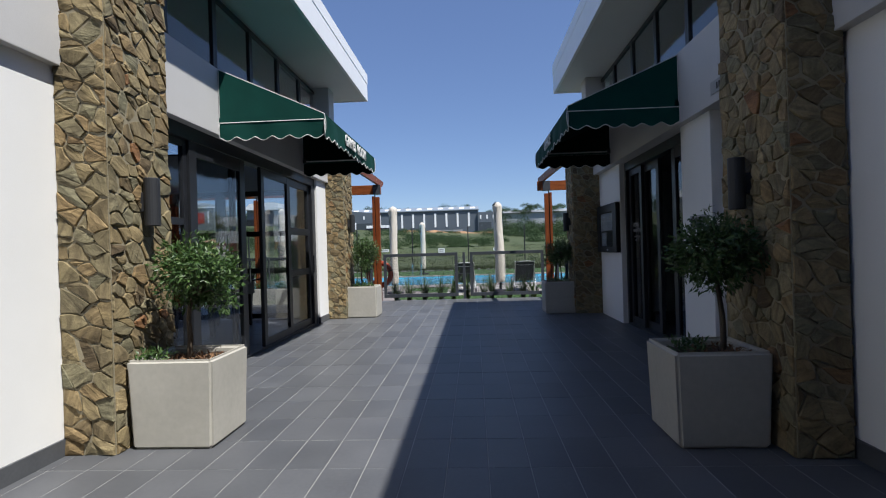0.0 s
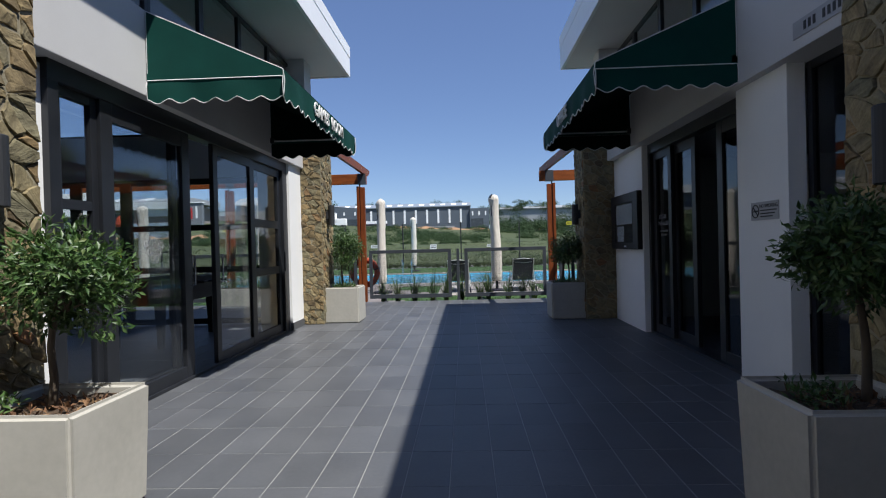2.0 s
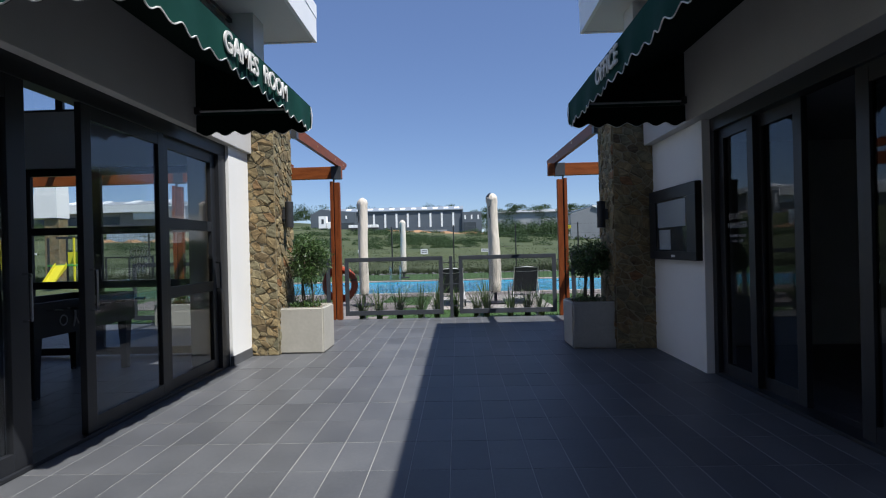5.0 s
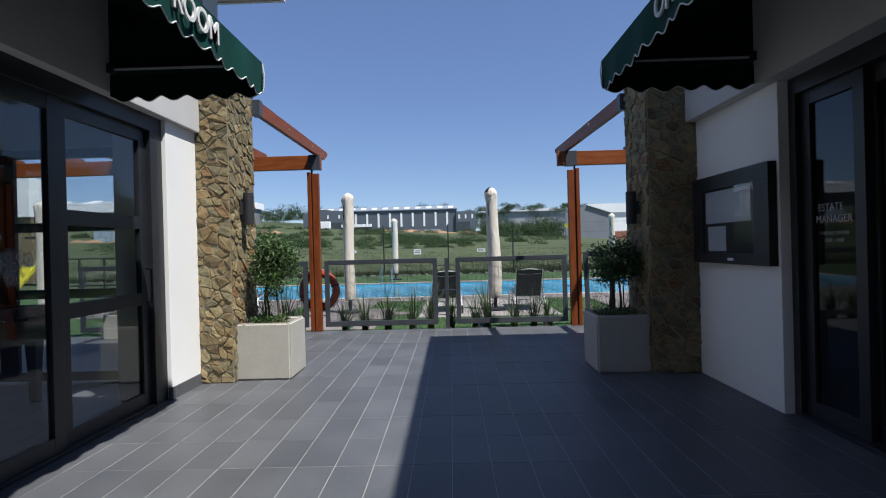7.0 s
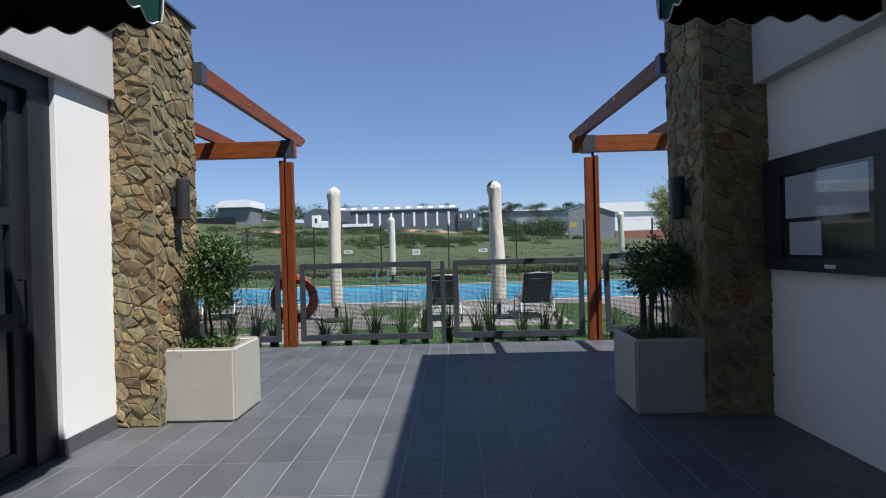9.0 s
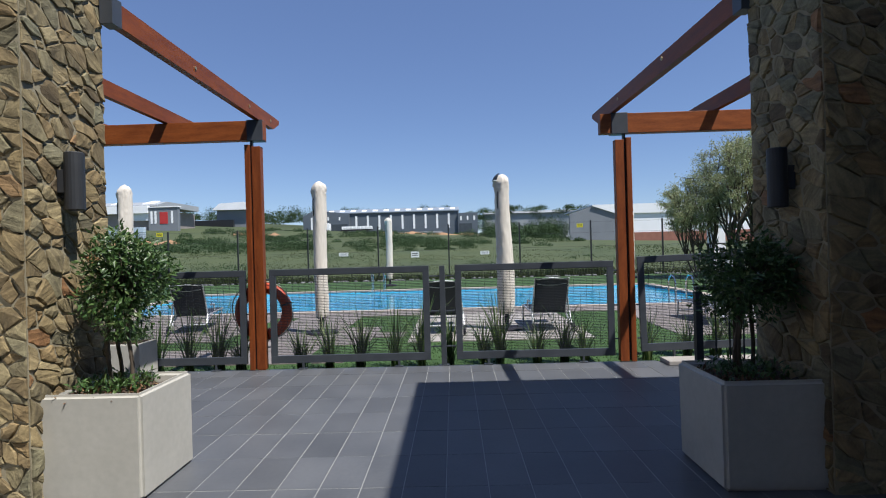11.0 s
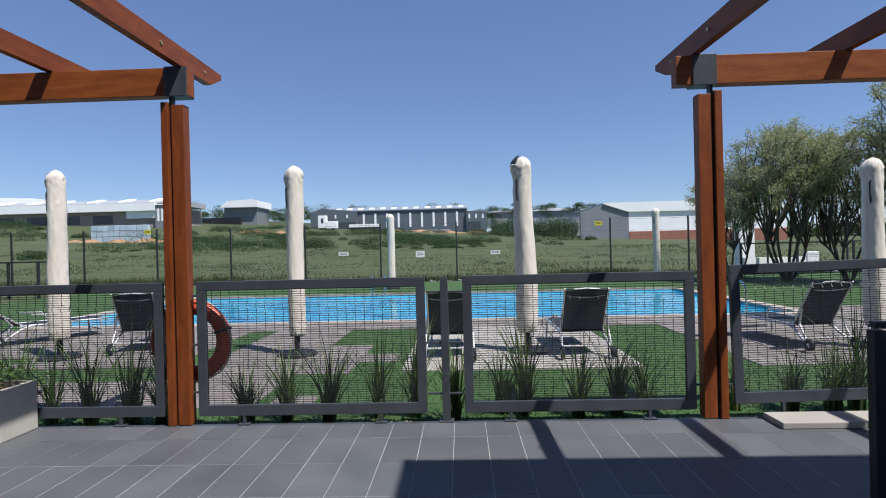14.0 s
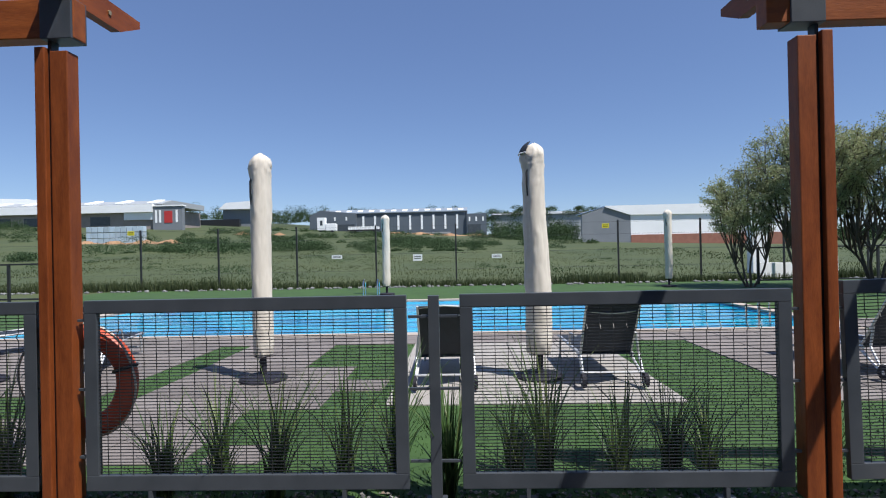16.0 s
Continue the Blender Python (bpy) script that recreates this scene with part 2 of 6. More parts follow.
M_SLATESTONE = material("grey_edging_stone", (0.11, 0.115, 0.115), (0.24, 0.24, 0.235), 0.9, scale=6, fine=40, bump=0.2)
M_YELLOW = material("yellow_paint", (0.55, 0.48, 0.02), (0.65, 0.58, 0.03), 0.5, scale=4, fine=60, bump=0.02)
M_GREENPAINT = material("green_paint", (0.05, 0.28, 0.05), (0.07, 0.34, 0.06), 0.5, scale=4, fine=60, bump=0.02)
M_BRASS = material("dull_brass", (0.50, 0.38, 0.20), (0.62, 0.48, 0.27), 0.4, 0.8, scale=6, fine=90, bump=0.03)
M_SIGN = material("sign_grey", (0.30, 0.30, 0.31), (0.38, 0.38, 0.39), 0.45, scale=5, fine=90, bump=0.02)
M_PAPER = material("paper", (0.66, 0.67, 0.68), (0.76, 0.77, 0.78), 0.6, scale=3, fine=60, bump=0.02)
M_INK = material("black_print", (0.015, 0.015, 0.015), (0.03, 0.03, 0.03), 0.6, scale=5, fine=60, bump=0.0)
M_INT_WALL = material("interior_paint", (0.50, 0.50, 0.49), (0.58, 0.58, 0.57), 0.8, scale=1, fine=60, bump=0.05)
M_DIMNESS = material("painted_dimness", (0.05, 0.048, 0.045), (0.08, 0.075, 0.07), 0.8, scale=1, fine=60, bump=0.05)
M_BAIZE = material("table_felt", (0.02, 0.05, 0.09), (0.03, 0.07, 0.12), 0.9, scale=3, fine=200, bump=0.1)
M_CHROME = material("stainless_steel", (0.6, 0.6, 0.6), (0.7, 0.7, 0.7), 0.18, 1.0, scale=6, fine=80, bump=0.0, gloss_var=0.05)


for leafy, share in ((M_LEAF, .25), (M_LEAF_PALE, .45), (M_BLADE, .3), (M_FIELD, .35), (M_SHRUB, .3)):
    translucent(leafy, share)


# ---- helpers for meshes ----
def mesh_of(bm, name, mat, smooth=False):
    me = bpy.data.meshes.new(name)
    bmesh.ops.recalc_face_normals(bm, faces=bm.faces)
    bm.to_mesh(me)
    bm.free()
    if mat:
        me.materials.append(mat)
    if smooth:
        for p in me.polygons:
            p.use_smooth = True
    return me


def part(name, bm, mat, parent=None, label="", smooth=False):
    ob = new(name, mesh_of(bm, name, mat, smooth))
    if parent is not None:
        ob.parent = parent
    if label:
        ob["label"] = label
    return ob


def thing(name, label, category, group="", at=(0, 0, 0), rz=0.0):
    ob = new(name)
    ob.empty_display_size = 0.1
    ob.matrix_basis = pose(*at, 0, 0, rz)
    return tagged(ob, label, category, group)


def setting(name, bm, mat, label="", category="", smooth=False):
    ob = part(name, bm, mat, None, "", smooth)
    return tagged(ob, label or name.replace("_", " "), category or name.split("_")[0], kind="structure")


def add_box(bm, x0, x1, y0, y1, z0, z1, bevel=0.0, m=None):
    tmp = bmesh.new()
    v = [tmp.verts.new((x, y, z)) for z in (z0, z1) for x, y in ((x0, y0), (x1, y0), (x1, y1), (x0, y1))]
    for f in ((3, 2, 1, 0), (4, 5, 6, 7), (0, 1, 5, 4), (1, 2, 6, 5), (2, 3, 7, 6), (3, 0, 4, 7)):
        tmp.faces.new([v[i] for i in f])
    if bevel:
        bmesh.ops.bevel(tmp, geom=tmp.edges[:], offset=bevel, segments=2, affect="EDGES", profile=0.6)
    if m is not None:
        bmesh.ops.transform(tmp, matrix=m, verts=tmp.verts)
    join(bm, tmp)
    return bm


def join(bm, tmp):
    at = {}
    for v in tmp.verts:
        at[v] = bm.verts.new(v.co)
    for f in tmp.faces:
        try:
            bm.faces.new([at[v] for v in f.verts])
        except ValueError:
            pass
    tmp.free()


def box(x0, x1, y0, y1, z0, z1, bevel=0.0, m=None):
    return add_box(bmesh.new(), x0, x1, y0, y1, z0, z1, bevel, m)


def add_tube(bm, pts, r, sides=8, caps=True):
    """A round bar along points; r: one radius or one a point."""
    pts = [Vector(p) for p in pts]
    rs = r if isinstance(r, (list, tuple)) else [r] * len(pts)
    rings = []
    for i, p in enumerate(pts):
        d = (pts[min(i + 1, len(pts) - 1)] - pts[max(i - 1, 0)]).normalized()
        a = d.orthogonal().normalized() if not rings else None
        if a is None:
            a = (last - d * last.dot(d)).normalized()
        last = a
        b = d.cross(a)
        rings.append([bm.verts.new(p + rs[i] * (a * math.cos(2 * math.pi * k / sides) + b * math.sin(2 * math.pi * k / sides))) for k in range(sides)])
    for u, w in zip(rings, rings[1:]):
        for k in range(sides):
            bm.faces.new((u[k], u[(k + 1) % sides], w[(k + 1) % sides], w[k]))
    if caps:
        bm.faces.new(rings[0][::-1])
        bm.faces.new(rings[-1])
    return bm


def tube(pts, r, sides=8):
    return add_tube(bmesh.new(), pts, r, sides)


def lathe(profile, sides=24, centre=(0, 0)):
    bm = bmesh.new()
    rings = [[bm.verts.new((centre[0] + r * math.cos(2 * math.pi * k / sides), centre[1] + r * math.sin(2 * math.pi * k / sides), z)) for k in range(sides)] for r, z in profile]
    for u, w in zip(rings, rings[1:]):
        for k in range(sides):
            bm.faces.new((u[k], u[(k + 1) % sides], w[(k + 1) % sides], w[k]))
    bm.faces.new(rings[0][::-1])
    bm.faces.new(rings[-1])
    return bm


def prism(outline, axis, lo, hi):
    """A flat outline pushed along an axis. outline: pairs in the two other axes, in order x, y, z."""
    bm = bmesh.new()

    def at(p, w):
        q = list(p)
        q.insert("xyz".index(axis), w)
        return q
    a = [bm.verts.new(at(p, lo)) for p in outline]
    b = [bm.verts.new(at(p, hi)) for p in outline]
    bm.faces.new(a)
    bm.faces.new(b[::-1])
    for i in range(len(a)):
        j = (i + 1) % len(a)
        bm.faces.new((a[i], b[i], b[j], a[j]))
    return bm


def lettering(name, text, size, m, mat, parent, depth=0.003, align="CENTER", bold=0.0):
    cu = bpy.data.curves.new(name, "FONT")
    cu.body, cu.size, cu.extrude, cu.align_x, cu.align_y = text, size, depth, align, "CENTER"
    cu.offset = bold
    tmp = bpy.data.objects.new("lettering_tmp", cu)
    scene.collection.objects.link(tmp)
    bpy.context.view_layer.update()
    me = bpy.data.meshes.new_from_object(tmp.evaluated_get(bpy.context.evaluated_depsgraph_get()))
    bpy.data.objects.remove(tmp)
    me.materials.clear()
    me.materials.append(mat)
    ob = new(name, me)
    ob.parent = parent
    ob.matrix_basis = m
    return ob


FACE_PX = Matrix(((0, 0, 1, 0), (1, 0, 0, 0), (0, 1, 0, 0), (0, 0, 0, 1)))      # text that faces +x
FACE_NX = Matrix(((0, 0, -1, 0), (-1, 0, 0, 0), (0, 1, 0, 0), (0, 0, 0, 1)))    # text that faces -x

# ---- ground, floor and pool ----
GZ = -0.12


def land(x, y):
    """Height of the land: flat round the pool, rising across the valley, and falling from west to east."""
    rise = ((36, 0), (60, .5), (110, 2.7), (130, 3.5), (170, 5.6), (215, 7.1), (300, 10), (600, 13), (4000, 20))
    if y <= 36:
        return GZ
    for (y0, z0), (y1, z1) in zip(rise, rise[1:]):
        if y <= y1:
            g = z0 + (z1 - z0) * (y - y0) / (y1 - y0)
            break
    return GZ + g * min(2.3, max(.35, 1 - .008 * x)) + .08 * math.sin(x * .3) * min(1, (y - 36) / 30)


POOL = (-9.6, 7.0, 21.45, 28.3)     # x0, x1, y0, y1
bm = bmesh.new()
xs = [-2500, -900, -400, -200, -120, -80, -55, -40, -30, -22, -16, -12, POOL[0], -6, -3, 0, 3, 5, POOL[1], 10, 14, 20, 28, 40, 55, 80, 120, 200, 400, 900, 2500]
ys = [-600, -60, -10, 0, 8, 14.22, 17, POOL[2], 23, 25, 27, POOL[3], 30, 33, 36, 40, 45, 52, 60, 70, 82, 96, 112, 130, 150, 175, 200, 226, 300, 500, 1200, 3500]
grid = [[bm.verts.new((x, y, land(x, y))) for x in xs] for y in ys]
for j in range(len(ys) - 1):
    for i in range(len(xs) - 1):
        inside = POOL[0] <= xs[i] and xs[i + 1] <= POOL[1] and POOL[2] <= ys[j] and ys[j + 1] <= POOL[3]
        under = -12 <= xs[i] and xs[i + 1] <= 10 and -10 <= ys[j] and ys[j + 1] <= 14.22
        if not inside and not under:
            f = bm.faces.new((grid[j][i], grid[j][i + 1], grid[j + 1][i + 1], grid[j + 1][i]))
            f.material_index = 1 if ys[j] >= 35 or abs(xs[i]) > 19 else 0
ground = setting("ground", bm, M_LAWN, "mown lawn running out to a rough grassy valley", "ground", smooth=True)
ground.data.materials.append(M_ROUGH)

px0, px1, py0, py1 = POOL
bm = bmesh.new()
for a in ((px0 - .15, px1 + .15, py0 - .15, py0, -1.4, GZ - .02), (px0 - .15, px1 + .15, py1, py1 + .15, -1.4, GZ - .02),
          (px0 - .15, px0, py0, py1, -1.4, GZ - .02), (px1, px1 + .15, py0, py1, -1.4, GZ - .02), (px0, px1, py0, py1, -1.5, -1.4)):
    add_box(bm, *a)
setting("pool_basin", bm, M_POOLWALL, "pale blue plastered swimming pool basin", "pool")
water = bpy.data.materials.new("pool_water")
water.use_nodes = True
nt = water.node_tree
pb = nt.nodes["Principled BSDF"]
pb.inputs["Base Color"].default_value = (0.045, 0.40, 0.66, 1)
pb.inputs["Roughness"].default_value = 0.06
pb.inputs["IOR"].default_value = 1.33
pb.inputs["Transmission Weight"].default_value = 0.25
wn = nt.nodes.new("ShaderNodeTexNoise")
wn.inputs["Scale"].default_value, wn.inputs["Detail"].default_value = 3.5, 3
wb = nt.nodes.new("ShaderNodeBump")
wb.inputs["Strength"].default_value, wb.inputs["Distance"].default_value = 0.5, 0.03
wg = nt.nodes.new("ShaderNodeNewGeometry")
nt.links.new(wg.outputs["Position"], wn.inputs["Vector"])
nt.links.new(wn.outputs["Fac"], wb.inputs["Height"])
wc = nt.nodes.new("ShaderNodeTexNoise")
wc.inputs["Scale"].default_value, wc.inputs["Detail"].default_value = 1.3, 4
wm = nt.nodes.new("ShaderNodeMapping")
wm.inputs["Scale"].default_value = (0.5, 1.6, 1)
wr = nt.nodes.new("ShaderNodeValToRGB")
wr.color_ramp.elements[0].position, wr.color_ramp.elements[0].color = 0.33, (0.006, 0.25, 0.53, 1)
wr.color_ramp.elements[1].position, wr.color_ramp.elements[1].color = 0.62, (0.024, 0.53, 0.77, 1)
nt.links.new(wg.outputs["Position"], wm.inputs[0])
nt.links.new(wm.outputs[0], wc.inputs["Vector"])
nt.links.new(wc.outputs["Fac"], wr.inputs[0])
nt.links.new(wr.outputs[0], pb.inputs["Base Color"])
nt.links.new(wb.outputs[0], pb.inputs["Normal"])
setting("water", box(px0 + .004, px1 - .004, py0 + .004, py1 - .004, -0.4, GZ - 0.06), water, "rippled bright blue pool water", "water")

# coping blocks along the pool's rim
coping = tagged(new("pool_coping"), "pinkish stone coping along the pool rim", "coping", kind="structure")
blocks = {}


def block(w, d, h, mat, bevel=0.006):
    key = (round(w, 3), round(d, 3), round(h, 3), mat.name)
    if key not in blocks:
        blocks[key] = mesh_of(box(-w / 2, w / 2, -d / 2, d / 2, -h, 0, bevel), "block", mat)
    return blocks[key]


def piece(name, me, parent, at, rz=0.0):
    ob = new(name, me)
    ob.parent = parent
    ob.matrix_basis = pose(*at, 0, 0, rz)
    return ob


for k in range(int((px1 - px0) / 0.6) + 1):
    x = px0 + 0.3 + k * 0.6
    for y in (py0 - 0.145, py1 + 0.145):
        piece("coping_stone", block(0.592, 0.29, 0.07, M_COPING), coping, (x, y, GZ + 0.03 + 0.002 * math.sin(k * 3.1)))
for k in range(int((py1 - py0) / 0.6)):
    for x in (px0 - 0.145, px1 + 0.145):
        piece("coping_stone", block(0.29, 0.592, 0.07, M_COPING), coping, (x, py0 + 0.3 + k * 0.6, GZ + 0.03))

# ---- terrace floor base ----
setting("floor", box(-12, 10, -10, 14.2, -0.35, -0.0016), M_GROUT, "grey slate-look floor tiles with pale grout lines", "floor")
setting("floor_edge", box(-12, 2.3, 14.2, 14.26, -0.35, -0.004, 0.004), M_STEEL, "dark metal edge strip along the terrace", "trim")


# ---- buildings ----
def rubble_pillar(name, x0, x1, y0, y1, h, seed, label):
    """A pier clad in irregular stones on its front and on both flanks, each stone a piece of its own."""
    pier = thing(name, label, "pillar", "stone pillars")
    part("mortar_core", box(x0 + .0015, x1 - .0015, y0 + .0015, y1 - .0015, 0, h), M_MORTAR, pier)
    part("capping", box(x0 - .035, x1 + .035, y0 - .035, y1 + .035, h, h + .025, .004), M_STEEL, pier, "thin grey metal capping")
    r = random.Random(seed)
    faces = ((x1 - x0, lambda u, v, w: (x0 + u, y0 + .02 - w, v)),
             (y1 - y0, lambda u, v, w: (x1 - .02 + w, y0 + u, v)),
             (y1 - y0, lambda u, v, w: (x0 + .02 - w, y1 - u, v)))
    for width, at in faces:
        seeds, cw, ch = [], 0.125, 0.082
        nu, nv = max(2, round(width / cw)), round(h / ch)
        for j in range(nv):
            for i in range(nu):
                if r.random() < 0.18:
                    continue
                u = (i + 0.5 + (0.28 if j % 2 else -0.22) + r.uniform(-.45, .45)) * width / nu
                v = (j + 0.5 + r.uniform(-.48, .48)) * h / nv
                seeds.append((u, v, r.uniform(0, .0065)))
        skew = r.uniform(.25, .5)
        for i, (su, sv, heft) in enumerate(seeds):
            poly = [(0, 0), (width, 0), (width, h), (0, h)]
            for k, (tu, tv, other) in enumerate(seeds):
                if k == i or abs(tu - su) > 0.55 or abs(tv - sv) > 0.5:
                    continue
                nx, ny = tu - su, (tv - sv) * 1.45 + skew * (tu - su)
                nx += skew * (tv - sv)
                g = .5 + (heft - other) / max(2 * ((tu - su) * nx + (tv - sv) * ny), 1e-4)
                g = max(.12, min(.88, g))
                mu, mv = su + (tu - su) * g, sv + (tv - sv) * g
                new_poly = []
                for a, b in zip(poly, poly[1:] + poly[:1]):
                    da = (a[0] - mu) * nx + (a[1] - mv) * ny
                    db = (b[0] - mu) * nx + (b[1] - mv) * ny
                    if da <= 0:
                        new_poly.append(a)
                    if da * db < 0:
                        t = da / (da - db)
                        new_poly.append((a[0] + t * (b[0] - a[0]), a[1] + t * (b[1] - a[1])))
                poly = new_poly
                if len(poly) < 3:
                    break
            if len(poly) < 3:
                continue
            rough = []
            for a, b in zip(poly, poly[1:] + poly[:1]):
                e = math.hypot(b[0] - a[0], b[1] - a[1])
                rough.append(a)
                if e > .05:
                    f, w = r.uniform(.35, .65), r.uniform(-.12, .05) * e
                    mu, mv = a[0] + (b[0] - a[0]) * f, a[1] + (b[1] - a[1]) * f
                    edge = min(mu, width - mu, mv, h - mv) < .004
                    rough.append((mu, mv) if edge else (mu - (b[1] - a[1]) / e * w, mv + (b[0] - a[0]) / e * w))
            poly = rough
            cu, cv = sum(p[0] for p in poly) / len(poly), sum(p[1] for p in poly) / len(poly)
            size = max(math.hypot(p[0] - cu, p[1] - cv) for p in poly)
            if size < 0.02:
                continue
            deep, lean_u, lean_v = r.uniform(.022, .036), r.uniform(-.10, .10), r.uniform(-.13, .05)
            gap = r.uniform(0, .006)
            verts, polys, n = [], [], len(poly)
            for shrink, w in ((0.001, 0.0), (0.003, deep * 0.86), (0.009, deep)):
                for p in poly:
                    d = math.hypot(p[0] - cu, p[1] - cv)
                    k = max(0.2, 1 - (shrink + gap + r.uniform(0, .007)) / max(d, 1e-4))
                    u, v = cu + (p[0] - cu) * k, cv + (p[1] - cv) * k
                    ww = w + (lean_u * (u - cu) + lean_v * (v - cv) + r.uniform(-.0025, .0025) if w else 0)
                    verts.append(at(u, v, max(ww, 0.002) if w else 0.0))
            for ring in range(2):
                for a in range(n):
                    b = (a + 1) % n
                    polys.append((ring * n + a, ring * n + b, ring * n + n + b, ring * n + n + a))
            su2, sv2 = r.uniform(-.35, .35) * size, r.uniform(-.35, .35) * size
            verts.append(at(cu + su2 * .6, cv + sv2 * .6, max(.020, deep + lean_u * su2 * .6 + lean_v * sv2 * .6 + r.uniform(-.005, .011))))
            for a in range(n):
                polys.append((2 * n + a, 2 * n + (a + 1) % n, 3 * n))
            me = bpy.data.meshes.new("stone")
            me.from_pydata(verts, [], polys)
            me.materials.append(M_STONE)
            ob = new("stone", me)
            ob.parent = pier
    return pier


PILLAR_H = 3.5


def leaf_frame(name, y0, y1, x, z0, z1, rails, parent, bar=0.07, thick=0.05, mat=None, pane=None):
    """A glazed leaf in a plane of constant x: stiles, rails and its panes."""
    leaf = part(name, box(x - thick / 2, x + thick / 2, y0, y0 + bar, z0, z1, .004), mat or M_FRAME, parent)
    part("stile", box(x - thick / 2, x + thick / 2, y1 - bar, y1, z0, z1, .004), mat or M_FRAME, leaf)
    edges = [z0] + list(rails) + [z1]
    for i, z in enumerate(edges):
        lo, hi = (z, z + 0.11) if i == 0 else (z - bar, z) if i == len(edges) - 1 else (z - bar / 2, z + bar / 2)
        part("rail", box(x - thick / 2 + .002, x + thick / 2 - .002, y0 + bar, y1 - bar, lo, hi), mat or M_FRAME, leaf)
    for i, (a, b) in enumerate(zip(edges, edges[1:])):
        lo = a + (0.11 if i == 0 else bar / 2)
        hi = b - (bar if i == len(edges) - 2 else bar / 2)
        g = part("pane", box(x - .004, x + .004, y0 + bar, y1 - bar, lo, hi), pane or M_GLASS, leaf)
        g.visible_shadow = False
    return leaf


def leaf_frame_y(name, x0, x1, y, z0, z1, rails, parent, bar=0.06, thick=0.05, pane=None):
    """The same in a plane of constant y."""
    leaf = part(name, box(x0, x0 + bar, y - thick / 2, y + thick / 2, z0, z1, .004), M_FRAME, parent)
    part("stile", box(x1 - bar, x1, y - thick / 2, y + thick / 2, z0, z1, .004), M_FRAME, leaf)
    edges = [z0] + list(rails) + [z1]
    for z in edges:
        lo, hi = (z, z + bar) if z == z0 else (z - bar, z) if z == z1 else (z - bar / 2, z + bar / 2)
        part("rail", box(x0 + bar, x1 - bar, y - thick / 2 + .002, y + thick / 2 - .002, lo, hi), M_FRAME, leaf)
    for a, b in zip(edges, edges[1:]):
        g = part("pane", box(x0 + bar, x1 - bar, y - .004, y + .004, a + bar / 2, b - bar / 2), pane or M_GLASS, leaf)
        g.visible_shadow = False
    return leaf


# left building: games room
LX, LD = -2.735, -2.9           # face of the lintel, plane of the doors
setting("wall_west_near", box(-3.2, -2.72, -2.7, 3.76, 0, 2.6), M_PLASTER, "white plastered wall beside the entrance", "wall")
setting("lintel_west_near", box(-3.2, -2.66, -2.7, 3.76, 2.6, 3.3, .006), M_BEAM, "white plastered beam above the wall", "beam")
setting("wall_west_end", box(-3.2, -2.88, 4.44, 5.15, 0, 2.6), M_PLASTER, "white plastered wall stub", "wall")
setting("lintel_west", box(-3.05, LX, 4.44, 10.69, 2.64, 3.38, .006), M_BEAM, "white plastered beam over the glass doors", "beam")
bm = box(-3.3, -2.79, 10.10, 10.70, 0.0, 2.64, .006)
setting("wall_west_pier", bm, M_PLASTER, "white plastered pier beside the glass door", "wall")
for i, a in enumerate(((-2.792, -2.778, 10.10, 10.70), (-2.82, -2.778, 10.086, 10.10), (-2.722, -2.705, -2.7, 3.73))):
    setting("baseboard_west_%d" % (i + 1), box(*a, 0, 0.115, .002), M_SKIRT, "dark tile skirting", "baseboard")

frontage = tagged(new("door_1"), "charcoal aluminium sliding glass doors, one leaf slid open", "door", kind="structure")
part("door_head", box(LD - .07, LD + .07, 5.15, 10.10, 2.50, 2.64, .004), M_FRAME, frontage)
part("door_jamb", box(LD - .07, LD + .07, 5.15, 5.25, 0, 2.5, .004), M_FRAME, frontage)
part("door_jamb", box(LD - .07, LD + .07, 9.90, 10.10, 0, 2.5, .004), M_FRAME, frontage)
part("door_track", box(LD - .08, LD + .08, 5.25, 9.86, 0.002, 0.03, .004), M_FRAME, frontage)
leaf_frame("hinged_leaf", 5.25, 5.70, LD, 0.03, 2.5, (0.98, 1.66), frontage)
leaf_frame("sliding_leaf", 5.70, 7.07, LD + .03, 0.03, 2.5, (), frontage, bar=.15)
leaf_frame("sliding_leaf", 5.80, 6.95, LD - .045, 0.03, 2.5, (), frontage, bar=.09)
leaf_frame("sliding_leaf", 7.60, 8.76, LD + .03, 0.03, 2.5, (), frontage, bar=.11)
leaf_d = leaf_frame("hinged_leaf", 8.76, 9.90, LD, 0.03, 2.5, (0.98, 1.66), frontage, bar=.11)
for y in (7.02, 7.66, 9.80):
    bm = tube([(LD + .06, y, 0.95), (LD + .11, y, 0.95), (LD + .11, y, 1.25), (LD + .06, y, 1.25)], .011, 8)
    part("door_handle", bm, M_CHROME if y < 9 else M_FRAME, frontage, "slim pull handle")

clere = tagged(new("window_1"), "band of dark clerestory windows under the eaves", "window", kind="structure")
for k in range(6):
    y0 = 4.45 + k * 1.07
    leaf_frame("clerestory_sash", y0, y0 + 1.07, -2.98, 3.38, 4.42, (), clere, bar=.05)


